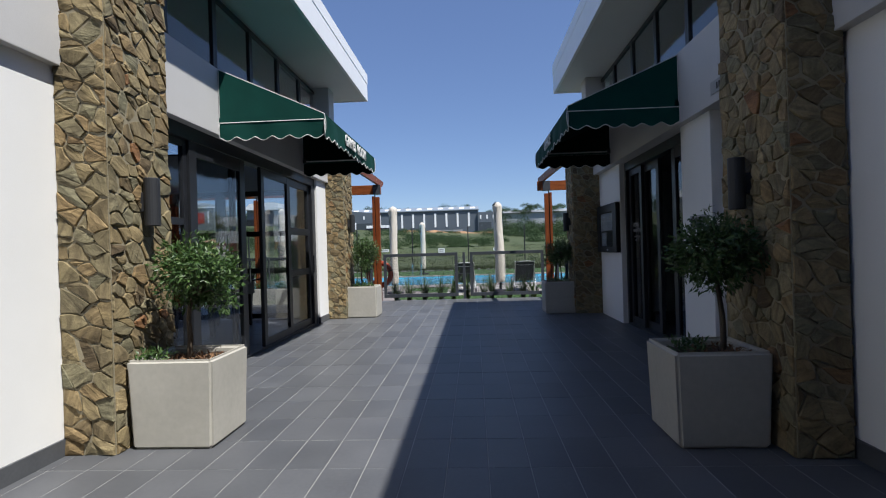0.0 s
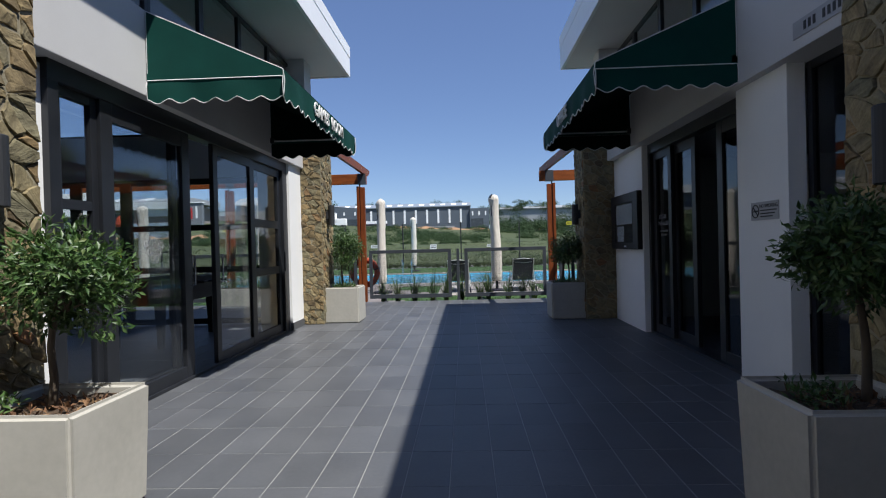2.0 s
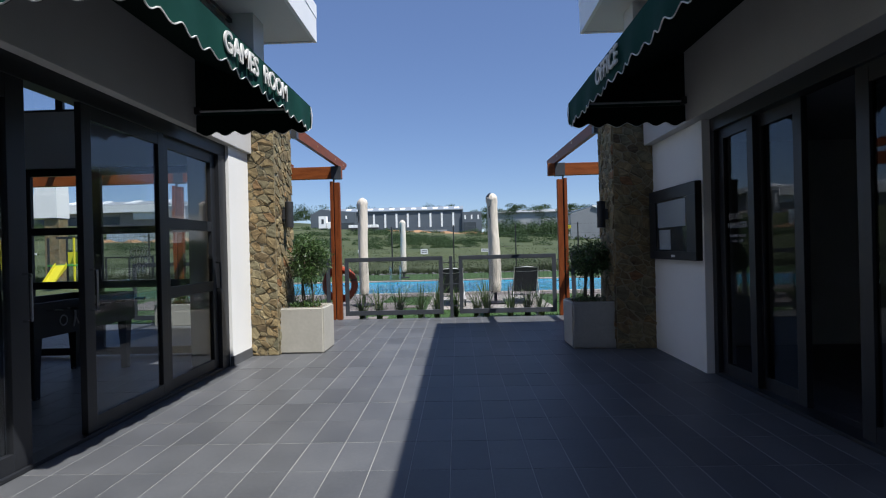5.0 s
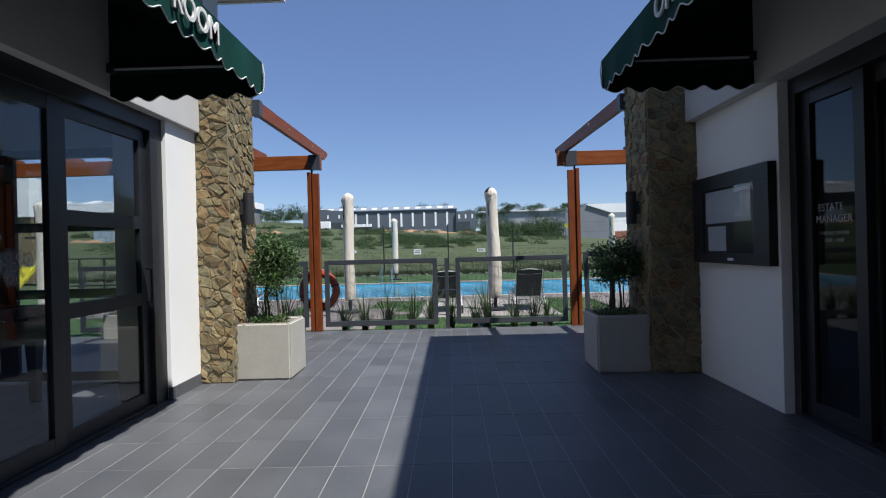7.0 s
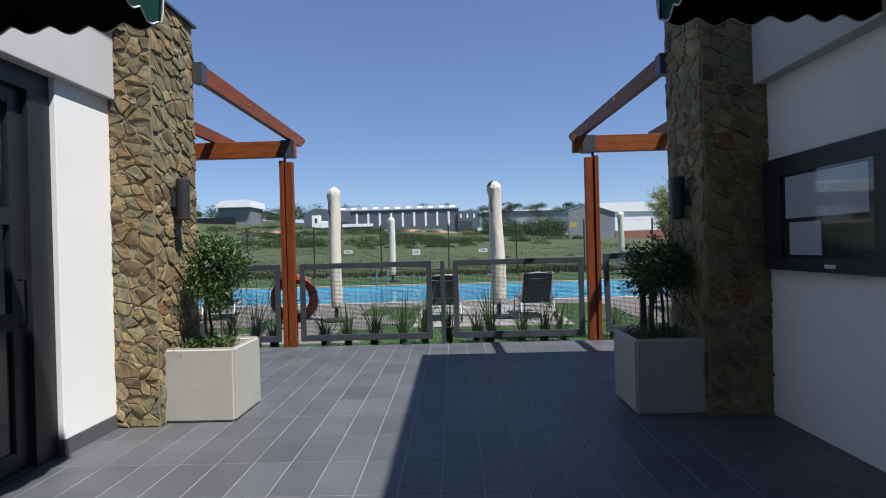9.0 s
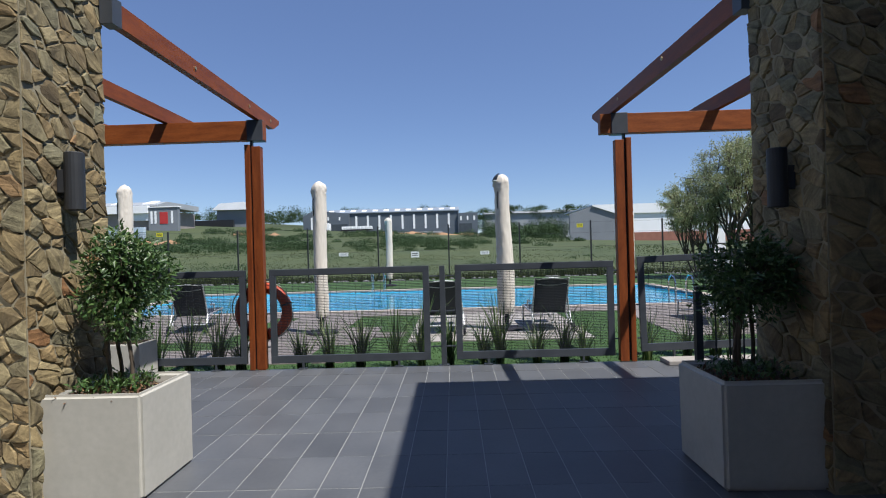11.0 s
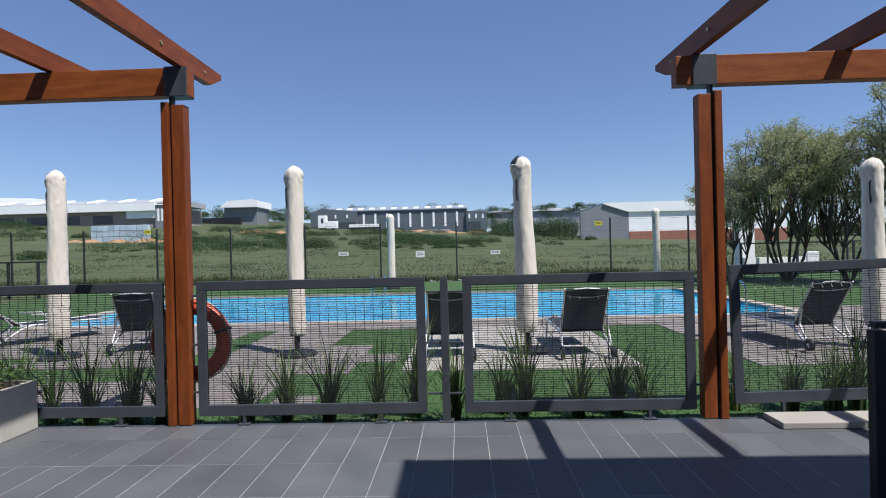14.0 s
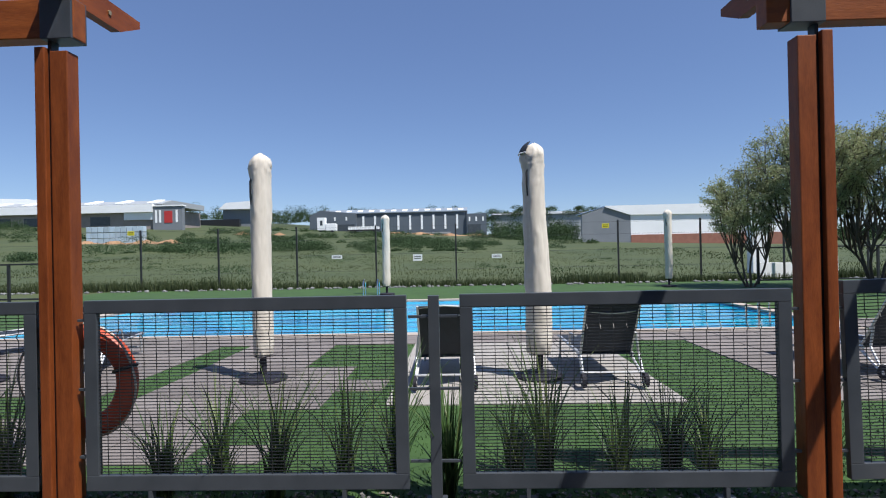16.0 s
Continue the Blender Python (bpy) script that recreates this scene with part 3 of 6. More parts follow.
def roof(name, x_out, x_in, y0, y1, z0, z1, label):
    roof_thing = tagged(new(name), label, "roof", kind="structure")
    lo, hi = sorted((x_out, x_in))
    edge = x_out
    s = 1 if x_out > x_in else -1
    inner = (lo, hi - .052) if s > 0 else (lo + .052, hi)
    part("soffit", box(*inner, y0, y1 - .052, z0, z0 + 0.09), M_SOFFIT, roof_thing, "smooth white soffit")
    a, b = sorted((edge, edge - s * .05))
    part("fascia", box(a, b, y0, y1, z0 - .012, z1 - .20, .004), M_WHITE, roof_thing, "white metal fascia")
    a, b = sorted((edge + s * .007, edge - s * .048))
    part("fascia_cap", box(a, b, y0, y1 + .007, z1 - .203, z1, .004), M_WHITE, roof_thing, "upper fold of the white fascia")
    part("end_fascia", box(*inner, y1 - .05, y1 - .001, z0 - .012, z1 - .004, .004), M_WHITE, roof_thing)
    part("roof_deck", box(inner[0] + .01, inner[1] - .01, y0, y1 - .06, z1 - .12, z1 - .04), M_GREYLIGHT, roof_thing)
    return roof_thing


# west roof's unseen southern stretch was lengthened to hold back sky light
roof("roof_west", -2.115, -10.5, -2.7, 11.80, 4.495, 5.05, "white flat roof with deep overhanging eaves")
roof("roof_east", 1.80, 12.0, -2.7, 11.72, 4.46, 5.045, "white flat roof with deep overhanging eaves")
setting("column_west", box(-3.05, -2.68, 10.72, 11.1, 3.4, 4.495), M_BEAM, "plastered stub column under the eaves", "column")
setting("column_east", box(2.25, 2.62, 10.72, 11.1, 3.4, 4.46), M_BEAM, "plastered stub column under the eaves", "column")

# games room shell
setting("wall_games_back", box(-10.2, -10.0, 4.2, 11.0, 0, 4.4), M_INT_WALL, "painted rear wall of the games room", "wall")
setting("wall_games_south", box(-10.0, -3.2, 4.2, 4.4, 0, 4.4), M_INT_WALL, "painted side wall of the games room", "wall")
setting("wall_games_west_pier", box(-10.0, -8.6, 10.85, 11.0, 0, 4.4), M_PLASTER, "white pier of the games room", "wall")
setting("lintel_games", box(-8.6, -3.3, 10.80, 11.0, 2.55, 3.3), M_BEAM, "beam over the rear windows", "beam")
setting("ceiling_games", box(-10.0, -3.06, 4.4, 10.8, 4.36, 4.48), M_INT_WALL, "white ceiling", "ceiling")
rear = tagged(new("window_2"), "wide charcoal-framed windows facing the pool", "window", kind="structure")
for k in range(5):
    x0 = -8.6 + k * .88 if k < 3 else -5.94 + (k - 3) * .96
    leaf_frame_y("window_sash", x0, (-7.72, -6.84, -5.94, -4.98, -3.30)[k], 10.9, 0.02, 2.55, (0.97, 1.70), rear, bar=.10)
for k in range(5):
    x0 = -8.6 + k * 1.06
    leaf_frame_y("clerestory_sash", x0, x0 + 1.06, 10.9, 3.3, 4.3, (), rear, bar=.05)

# right building: office
RX, RD = 2.34, 2.60
setting("wall_east_near", box(2.28, 2.6, -2.7, 3.9, 0, 2.52), M_PLASTER, "white plastered wall beside the entrance", "wall")
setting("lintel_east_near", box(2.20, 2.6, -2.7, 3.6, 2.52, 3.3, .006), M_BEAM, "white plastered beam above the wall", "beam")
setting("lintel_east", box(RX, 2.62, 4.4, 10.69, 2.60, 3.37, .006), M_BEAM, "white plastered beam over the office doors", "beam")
setting("wall_east_pier", box(2.42, 2.56, 5.79, 6.56, 0, 2.60, .006), M_PLASTER, "white plastered pier with a no-smoking sign", "wall")
setting("wall_east_far", box(2.45, 2.75, 9.28, 10.72, 0, 2.60, .006), M_PLASTER, "white plastered wall with a notice cabinet", "wall")
for i, a in enumerate(((2.262, 2.282, -2.7, 3.6),)):
    setting("baseboard_east_%d" % (i + 1), box(*a, 0, 0.115, .002), M_SKIRT, "dark tile skirting", "baseboard")
office = tagged(new("door_2"), "charcoal aluminium office doors standing half open", "door", kind="structure")
part("door_head", box(RD - .07, RD + .07, 6.57, 9.28, 2.47, 2.60, .004), M_FRAME, office)
part("door_jamb", box(RD - .07, RD + .07, 6.56, 6.66, 0, 2.47, .004), M_FRAME, office)
part("door_jamb", box(RD - .07, RD + .07, 9.20, 9.28, 0, 2.47, .004), M_FRAME, office)
part("door_track", box(RD - .08, RD + .08, 6.66, 9.20, .002, .03, .004), M_FRAME, office)
leaf_frame("fixed_light", 8.56, 9.20, RD, 0.03, 2.47, (), office, bar=.10, pane=M_GLASS_DARK)
leaf_frame("sliding_leaf", 7.96, 8.64, RD + .055, 0.03, 2.47, (), office, bar=.11, pane=M_GLASS_DARK)
leaf_frame("fixed_light", 6.66, 7.30, RD, 0.03, 2.47, (), office, bar=.12, pane=M_GLASS_DARK)
side = tagged(new("window_3"), "narrow dark glazed side light", "window", kind="structure")
leaf_frame("side_sash", 4.44, 5.80, RD, 0.03, 2.60, (), side, bar=.06, pane=M_GLASS_DARK)
clere2 = tagged(new("window_4"), "band of dark clerestory windows under the eaves", "window", kind="structure")
for k in range(6):
    y0 = 4.45 + k * 1.07
    leaf_frame("clerestory_sash", y0, y0 + 1.07, 2.56, 3.35, 4.40, (), clere2, bar=.05)
# office walls are coloured dark to carry the dimness of the unlit room
setting("wall_office_back", box(8.0, 8.2, 4.2, 11.0, 0, 4.4), M_DIMNESS, "rear wall of the office, the room's dimness put into its colour", "wall")
setting("wall_office_south", box(2.75, 8.0, 4.2, 4.38, 0, 4.4), M_DIMNESS, "side wall of the office, the room's dimness put into its colour", "wall")
setting("wall_office_north", box(2.76, 8.0, 10.75, 11.0, 0, 4.4), M_PLASTER, "white plastered end wall of the office", "wall")
setting("ceiling_office", box(2.7, 8.0, 4.38, 10.75, 2.62, 2.74), M_INT_WALL, "white office ceiling", "ceiling")
# unseen wall, made tall and dark to keep sky light off the near piers
setting("wall_south", box(-9, 9, -3.0, -2.7, 0, 6.5), M_DIMNESS, "unseen tall dark wall added behind the walkway to cut sky light", "wall")
# invented lid above the start, out of view, blocks sky and floor bounce
setting("ceiling_walkway", box(-2.64, 2.19, -2.7, 1.1, 2.95, 3.15), M_DIMNESS, "unseen lid added over the walkway start to cut sky light", "ceiling")

rubble_pillar("stone_pillar", -2.89, -2.44, 10.70, 11.42, PILLAR_H, 3, "pillar of brown rubble stone in pale mortar")
rubble_pillar("stone_pillar", -2.72, -2.36, 3.73, 4.46, PILLAR_H, 5, "pillar of brown rubble stone in pale mortar")
rubble_pillar("stone_pillar", 1.95, 2.475, 10.70, 11.42, PILLAR_H, 8, "shaded pillar of brown rubble stone")
rubble_pillar("stone_pillar", 1.93, 2.26, 3.58, 4.44, PILLAR_H, 11, "shaded pillar of brown rubble stone")


# ---- pergolas ----
def pergola(s, x_post, rafters, x_end, dz, label):
    """s: -1 for the one that runs west, 1 for east. The rafters lie on the beam and run past it."""
    p = thing("pergola", label, "pergola", "timber pergolas", (x_post, 14.27, 0))
    q = Matrix.Translation((-x_post, -14.27, 0))

    def add(name, bm, mat, lab=""):
        bmesh.ops.transform(bm, matrix=q, verts=bm.verts)
        return part(name, bm, mat, p, lab)
    xp, zb, zt = x_post, 2.755 + dz, 2.99 + dz
    while abs(xp) < abs(x_end):
        a, b = sorted((xp + s * .092, xp + s * .032))
        add("post", box(a, b, 14.20, 14.31, 0, zb - .055, .006), M_WOOD)
        a, b = sorted((xp + s * .014, xp - s * .092))
        add("post", box(a, b, 14.22, 14.32, 0, zb - .075, .006), M_WOOD)
        a, b = sorted((xp + s * .034, xp + s * .012))
        add("post_spacer", box(a, b, 14.235, 14.295, 0.02, zb), M_BLACK, "dark steel flat between the timbers")
        a, b = sorted((xp + s * .06, xp - s * .13))
        add("bracket", box(a, b, 14.205, 14.345, zb - .008, zt + .006, .004), M_STEEL, "grey steel beam shoe")
        xp += s * 3.12
    a, b = sorted((x_post - s * .135 if s < 0 else x_post - .26, x_end))
    add("beam", box(a, b, 14.22, 14.33, zb, zt, .006), M_WOOD_X)
    for n, x in enumerate(rafters):
        top, low, y0 = zt + .165, zt + .004, 11.40 if n == 0 else 11.0
        outline = [(y0, top), (14.97, top), (14.97, top - .05), (14.74, low), (y0, low)]
        splay = Matrix.Rotation(radians(-1.4), 4, "Z") if n == 0 and s > 0 else Matrix()
        splay = Matrix.Translation((x, 14.3, 0)) @ splay.inverted() @ Matrix.Translation((-x, -14.3, 0))

        def turned(bm):
            bmesh.ops.transform(bm, matrix=splay, verts=bm.verts)
            return bm
        add("rafter", turned(prism(outline, "x", x - .033, x + .033)), M_WOOD_Y)
        add("rafter_shoe", turned(box(x - .045, x + .045, y0 - .02 if n == 0 else y0, y0 + .09, low - .015, top + .012, .003)), M_STEEL, "grey steel wall shoe")
        if n == 0:
            for y in (14.62, 13.9, 12.6):
                for sx in (-1, 1):
                    add("bolt", tube([(x + sx * .032, y, zt + .085), (x + sx * .041, y, zt + .085)], .017, 6), M_BRASS, "brass bolt head")
    return p


pergola(-1, -2.44, [-2.38, -3.49, -4.63, -5.75, -6.87, -7.99, -9.1], -9.2, 0.0, "stained timber pergola on paired posts by the games room")
pergola(1, 1.97, [1.86, 3.08, 4.22, 5.36, 6.5, 7.6], 8.0, -.055, "stained timber pergola on paired posts by the office")


# ---- pool fence ----
def fence_panel(x0, x1, name="fence_panel", tilt=0.0, lift=0.0):
    p = thing(name, "charcoal steel frame filled with fine welded wire mesh", "fence panel", "pool fence", ((x0 + x1) / 2, 14.25, 0))
    w, b = (x1 - x0) / 2, 0.075
    z0, z1 = 0.07, 1.195
    f = part("frame", box(-w, w, -.02, .02, z1 - b, z1, .004), M_STEEL, p)
    part("bottom_bar", box(-w, w, -.02, .02, z0, z0 + b + .015, .004), M_STEEL, p)
    for a in (-w, w - b):
        part("side_bar", box(a, a + b, -.0195, .0195, z0 + b + .015, z1 - b, .003), M_STEEL, p)
    bm = bmesh.new()
    z = z0 + b + .03
    while z < z1 - b:
        add_box(bm, -w + b, w - b, -.0025, .002, z, z + .0046)
        z += .0188
    x = -w + b + .05
    while x < w - b - .02:
        pts = [(x, -.004, z0 + b), (x, -.004, .96), (x, -.022, .985), (x, -.004, 1.01), (x, -.004, z1 - b)]
        add_tube(bm, pts, .0024, 4, False)
        x += .0755
    mesh = part("mesh_infill", bm, M_BLACK, p, "fine black welded wire")
    mesh["kind"] = "stuff"
    for a in (-w * .6, w * .6):
        part("foot", box(a - .012, a + .012, -.02, .02, -lift, z0, .002), M_STEEL, p)
        part("foot_plate", box(a - .05, a + .05, -.04, .04, -lift, .008 - lift, .002), M_STEEL, p)
    p.matrix_basis = p.matrix_basis @ Matrix.Translation((0, 0, lift)) @ Matrix.Rotation(radians(-tilt), 4, "Y")
    return p


fence_panel(-2.285, -0.37)
fence_panel(-0.06, 1.82)
fence_panel(-4.48, -2.575)
fence_panel(-6.5, -4.6)
fence_panel(2.13, 4.05, tilt=1.3, lift=.06)
fence_panel(4.2, 6.1)
post = thing("gate_post", "slim charcoal steel gate post with two latches", "post", "", (-0.212, 14.25, 0))
part("upright", box(-.032, .032, -.02, .02, 0, 1.19, .004), M_STEEL, post)
part("base_plate", box(-.06, .06, -.05, .05, 0, .008, .002), M_STEEL, post)
for z in (1.06, .64, .22):
    part("latch", box(-.15, -.03, -.008, .008, z, z + .016, .002), M_STEEL, post)
    part("latch", box(.03, .145, -.008, .008, z, z + .016, .002), M_STEEL, post)
for x in (-2.30, 1.835, -2.575, 2.115):
    for z in (1.07, .66, .26):
        hinge = part("hinge_pin", box(x - .03, x + .03, 14.24, 14.26, z, z + .016, .002), M_STEEL, None)
        tagged(hinge, "small grey steel hinge on the timber post", "hinge", "gate hinges")


# ---- awnings ----
def awning(s, x_wall, x_out, y0, y1, zt, zb, words, letter_y, label):
    """A fixed canvas awning with closed ends and a scalloped valance. s: the way it faces along x."""
    line, drop = zb - .06, 0.222      # the seam above the valance, the hem below the front edge
    a = thing("awning", label, "awning", "green awnings", (x_wall, (y0 + y1) / 2, zb))
    q = Matrix.Translation((-x_wall, -(y0 + y1) / 2, -zb))

    def add(name, bm, mat, lab="", parent=None):
        bmesh.ops.transform(bm, matrix=q, verts=bm.verts)
        return part(name, bm, mat, parent or a, lab)

    def sheet(quad, th):
        """A cloth panel with thickness; its underside is a panel of its own."""
        n = (Vector(quad[1]) - Vector(quad[0])).cross(Vector(quad[2]) - Vector(quad[0])).normalized() * th
        bm = bmesh.new()
        lo = [bm.verts.new(p) for p in quad]
        hi = [bm.verts.new(Vector(p) + n) for p in quad]
        bm.faces.new(lo)
        bm.faces.new(hi[::-1])
        for i in range(len(lo)):
            j = (i + 1) % len(lo)
            bm.faces.new((lo[i], lo[j], hi[j], hi[i]))
        return bm
    xw, xo = x_wall, x_out
    i = s * 0.006
    add("canopy", sheet([(xw, y0, zt), (xo, y0, zb), (xo, y1, zb), (xw, y1, zt)], .003), M_CANVAS)
    # inner sheets repeat the canvas with shade painted in
    add("canopy_shade", sheet([(xw, y0 + .01, zt - .012), (xo - s * .01, y0 + .01, zb - .008), (xo - s * .01, y1 - .01, zb - .008), (xw, y1 - .01, zt - .012)], .002), M_CANVAS_SHADE, "canvas underside with its shade put into the colour")
    for y, e in ((y0, 1), (y1, -1)):
        add("end_panel", sheet([(xw, y, zt), (xw, y, line), (xo, y, line), (xo, y, zb)], .003), M_CANVAS)
        add("end_shade", sheet([(xw, y + e * .012, zt - .02), (xw, y + e * .012, zb), (xo - s * .02, y + e * .012, zb)], .002), M_CANVAS_SHADE)

    def valance(name, p0, p1, n_scallop, nrm):
        """A hanging strip with a scalloped hem between two points, in cloth with a back coloured for shade and white
        piping.
        """
        p0, p1, nrm = Vector(p0), Vector(p1), Vector(nrm)
        steps = n_scallop * 8
        hem = []
        for k in range(steps + 1):
            f = k / steps
            wave = math.sin(math.pi * f * n_scallop) ** 2
            z = zb - p0.z - drop - 0.042 * wave ** 0.8
            sway = 0.012 * math.sin(f * n_scallop * 2.1 + n_scallop)
            hem.append((p0.lerp(p1, f), z, sway))
        for nm, off, mat in ((name, 0.0, M_CANVAS), (name + "_back", -.008, M_CANVAS_SHADE)):
            bm = bmesh.new()
            top = [bm.verts.new(p + nrm * off) for p, z, w in hem]
            mid = [bm.verts.new(p + nrm * (off + w * .6) + Vector((0, 0, z * .5))) for p, z, w in hem]
            bot = [bm.verts.new(p + nrm * (off + w) + Vector((0, 0, z))) for p, z, w in hem]
            top2 = [bm.verts.new(p + nrm * (off - .003)) for p, z, w in hem]
            bot2 = [bm.verts.new(p + nrm * (off + w - .003) + Vector((0, 0, z))) for p, z, w in hem]
            for k in range(steps):
                bm.faces.new((top[k], top[k + 1], mid[k + 1], mid[k]))
                bm.faces.new((mid[k], mid[k + 1], bot[k + 1], bot[k]))
                bm.faces.new((bot[k], bot[k + 1], bot2[k + 1], bot2[k]))
                bm.faces.new((bot2[k], bot2[k + 1], top2[k + 1], top2[k]))
                bm.faces.new((top2[k], top2[k + 1], top[k + 1], top[k]))
            v = add(nm, bm, mat)
        add("piping", tube([p + nrm * (w + .001) + Vector((0, 0, z)) for p, z, w in hem], .0048, 5), M_PIPING, "white edge piping")
        if nrm.y:
            add("piping", tube([p0 + nrm * .002, p1 + nrm * .002], .0055, 5), M_PIPING)
        for p, z, w in (hem[0], hem[-1]):
            slack = nrm * .014
            add("piping", tube([p, p + slack + Vector((0, 0, z * .4)), p + slack * .6 + Vector((0, 0, z * .8)), p + Vector((0, 0, z))], .0045, 5), M_PIPING)
    valance("front_valance", (xo, y0, zb), (xo, y1, zb), 16, (s, 0, 0))
    valance("end_valance", (xw, y0, line), (xo, y0, line), 6, (0, -1, 0))
    valance("end_valance", (xw, y1, line), (xo, y1, line), 6, (0, 1, 0))
    add("piping", tube([(xw + i, y0, zt), (xo, y0, zb)], .005, 5), M_PIPING)
    add("piping", tube([(xw + i, y1, zt), (xo, y1, zb)], .005, 5), M_PIPING)
    add("piping", tube([(xw + i, y0, zt), (xw + i, y0, zb)], .005, 5), M_PIPING)
    for y in (y0 + .03, y1 - .03):
        add("frame_bar", tube([(xw, y, zb - .02), (xo - s * .03, y, zb - .02)], .012, 8), M_ALU, "thin metal frame bar")
        add("frame_bracket", box(min(xw, xw + s * .05), max(xw, xw + s * .05), y - .03, y + .03, zb - .05, zb + .02, .003), M_BLACK)
    add("frame_bar", tube([(xo - s * .03, y0 + .03, zb - .02), (xo - s * .03, y1 - .03, zb - .02)], .012, 8), M_ALU)
    m = FACE_PX if s > 0 else FACE_NX
    for word, dy in words:
        lettering("lettering", word, 0.192, q @ Matrix.Translation((xo + s * .02, letter_y + dy, zb - .115)) @ m, M_PIPING, a, .006, bold=.003)["label"] = "white capital letters"
    return a


awning(1, LX + .005, -1.545, 6.16, 9.19, 3.365, 2.83, (("GAMES", -.335), ("ROOM", .37)), 7.69, "dark green canvas awning with white scalloped piping")
awning(-1, RX - .005, 1.13, 6.34, 9.40, 3.345, 2.84, (("OFFICE", 0),), 7.90, "dark green canvas awning with white scalloped piping")


# ---- wall lamps ----
def wall_lamp(x, y, z, s):
    w = thing("wall_lamp", "charcoal cylinder wall lamp on the stone pillar", "wall lamp", "wall lamps", (x, y, z))
    part("cylinder", lathe([(.050, -.175), (.055, -.17), (.055, .17), (.050, .175)], 20, (s * .085, 0)), M_LAMP, w, smooth=False)
    part("mounting_block", box(min(0, s * .06), max(0, s * .06), -.035, .035, -.07, .07, .004), M_LAMP, w)
    return w


wall_lamp(-2.37, 4.10, 1.71, 1)
wall_lamp(-2.43, 10.98, 1.855, 1)
wall_lamp(1.94, 10.98, 1.75, -1)
wall_lamp(1.93, 4.05, 1.69, -1)


# ---- plants in planters ----
def add_leaf(bm, p, d, n, length, width):
    """A pointed leaf of four triangles, folded along its rib."""
    d, n = d.normalized(), n.normalized()
    w = d.cross(n)
    if w.length < 1e-4:
        w = d.orthogonal()
    w.normalize()
    n = w.cross(d)
    a = bm.verts.new(p)
    b = bm.verts.new(p + d * length * .45 + w * width / 2 + n * width * .18)
    c = bm.verts.new(p + d * length - n * length * .10)
    e = bm.verts.new(p + d * length * .45 - w * width / 2 + n * width * .18)
    m = bm.verts.new(p + d * length * .5)
    for f in ((a, b, m), (b, c, m), (c, e, m), (e, a, m)):
        bm.faces.new(f)


def vec(r):
    while True:
        v = Vector((r.uniform(-1, 1), r.uniform(-1, 1), r.uniform(-1, 1)))
        if 0.05 < v.length < 1:
            return v.normalized()


def topiary(x, y, z0, zc, rx, rz, seed, lean, leaves=2600, stems=1, label="small clipped evergreen tree in a planter"):
    r = random.Random(seed)
    t = thing("topiary_tree", label, "potted tree", "potted trees", (x, y, z0))
    bm = bmesh.new()
    for k in range(stems):
        off = Vector((r.uniform(-.08, .08), r.uniform(-.08, .08), 0)) if stems > 1 else Vector()
        pts = [off + Vector((lean * f * f + .012 * math.sin(f * 7 + k), .010 * math.sin(f * 9), f * (zc - z0))) for f in [i / 8 for i in range(9)]]
        add_tube(bm, pts, [.022 - .010 * i / 8 for i in range(9)] if stems == 1 else [.012] * 9, 7)
    centre = Vector((lean, 0, zc - z0))
    clumps = []
    for k in range(34):
        v = vec(r)
        q = Vector((v.x * rx, v.y * rx, v.z * rz)) * r.uniform(.45, .95)
        clumps.append((centre + q, r.uniform(.10, .17)))
        add_tube(bm, [centre - Vector((0, 0, rz * .6)), centre + q * .5 + Vector((0, 0, -rz * .1)), centre + q], [.008, .005, .003], 4)
    part("trunk", bm, M_BARK, t, "thin grey-brown stem", True)
    bm = bmesh.new()
    for k in range(leaves):
        c, rad = clumps[k % len(clumps)]
        v = vec(r)
        p = c + v * rad * r.uniform(.4, 1.0)
        out = (p - centre).normalized()
        add_leaf(bm, p, out * .7 + vec(r) * .8 + Vector((0, 0, -.12)), out + vec(r) * .6, r.uniform(.035, .062), r.uniform(.014, .022))
    part("crown", bm, M_LEAF, t, "dense small dark green leaves")
    return t


def square_planter(cx, cy, w0, w1, h, label, seed):
    p = thing("planter", label, "planter", "square planters", (cx, cy, 0))
    bm = bmesh.new()
    rings = [(w0 / 2, 0), (w1 / 2, h), (w1 / 2 - .045, h), (w1 / 2 - .05, h - .09)]
    vs = [[bm.verts.new((sx * w, sy * w, z)) for sx, sy in ((-1, -1), (1, -1), (1, 1), (-1, 1))] for w, z in rings]
    for u, v in zip(vs, vs[1:]):
        for k in range(4):
            bm.faces.new((u[k], u[(k + 1) % 4], v[(k + 1) % 4], v[k]))
    bm.faces.new(vs[0][::-1])
    bm.faces.new(vs[-1])
    sharp = [e for e in bm.edges if e.calc_length() > .2]
    bmesh.ops.bevel(bm, geom=sharp, offset=.020, segments=3, affect="EDGES")
    part("pot", bm, M_CONCRETE, p)
    bm = bmesh.new()
    r = random.Random(seed)
    n, w = 10, w1 / 2 - .052
    g = [[bm.verts.new((-w + 2 * w * i / n, -w + 2 * w * j / n, h - .07 + r.uniform(0, .03))) for i in range(n + 1)] for j in range(n + 1)]
    for j in range(n):
        for i in range(n):
            bm.faces.new((g[j][i], g[j][i + 1], g[j + 1][i + 1], g[j + 1][i]))
    part("soil", bm, M_SOIL, p, "dark potting soil with dry leaves")
    return p


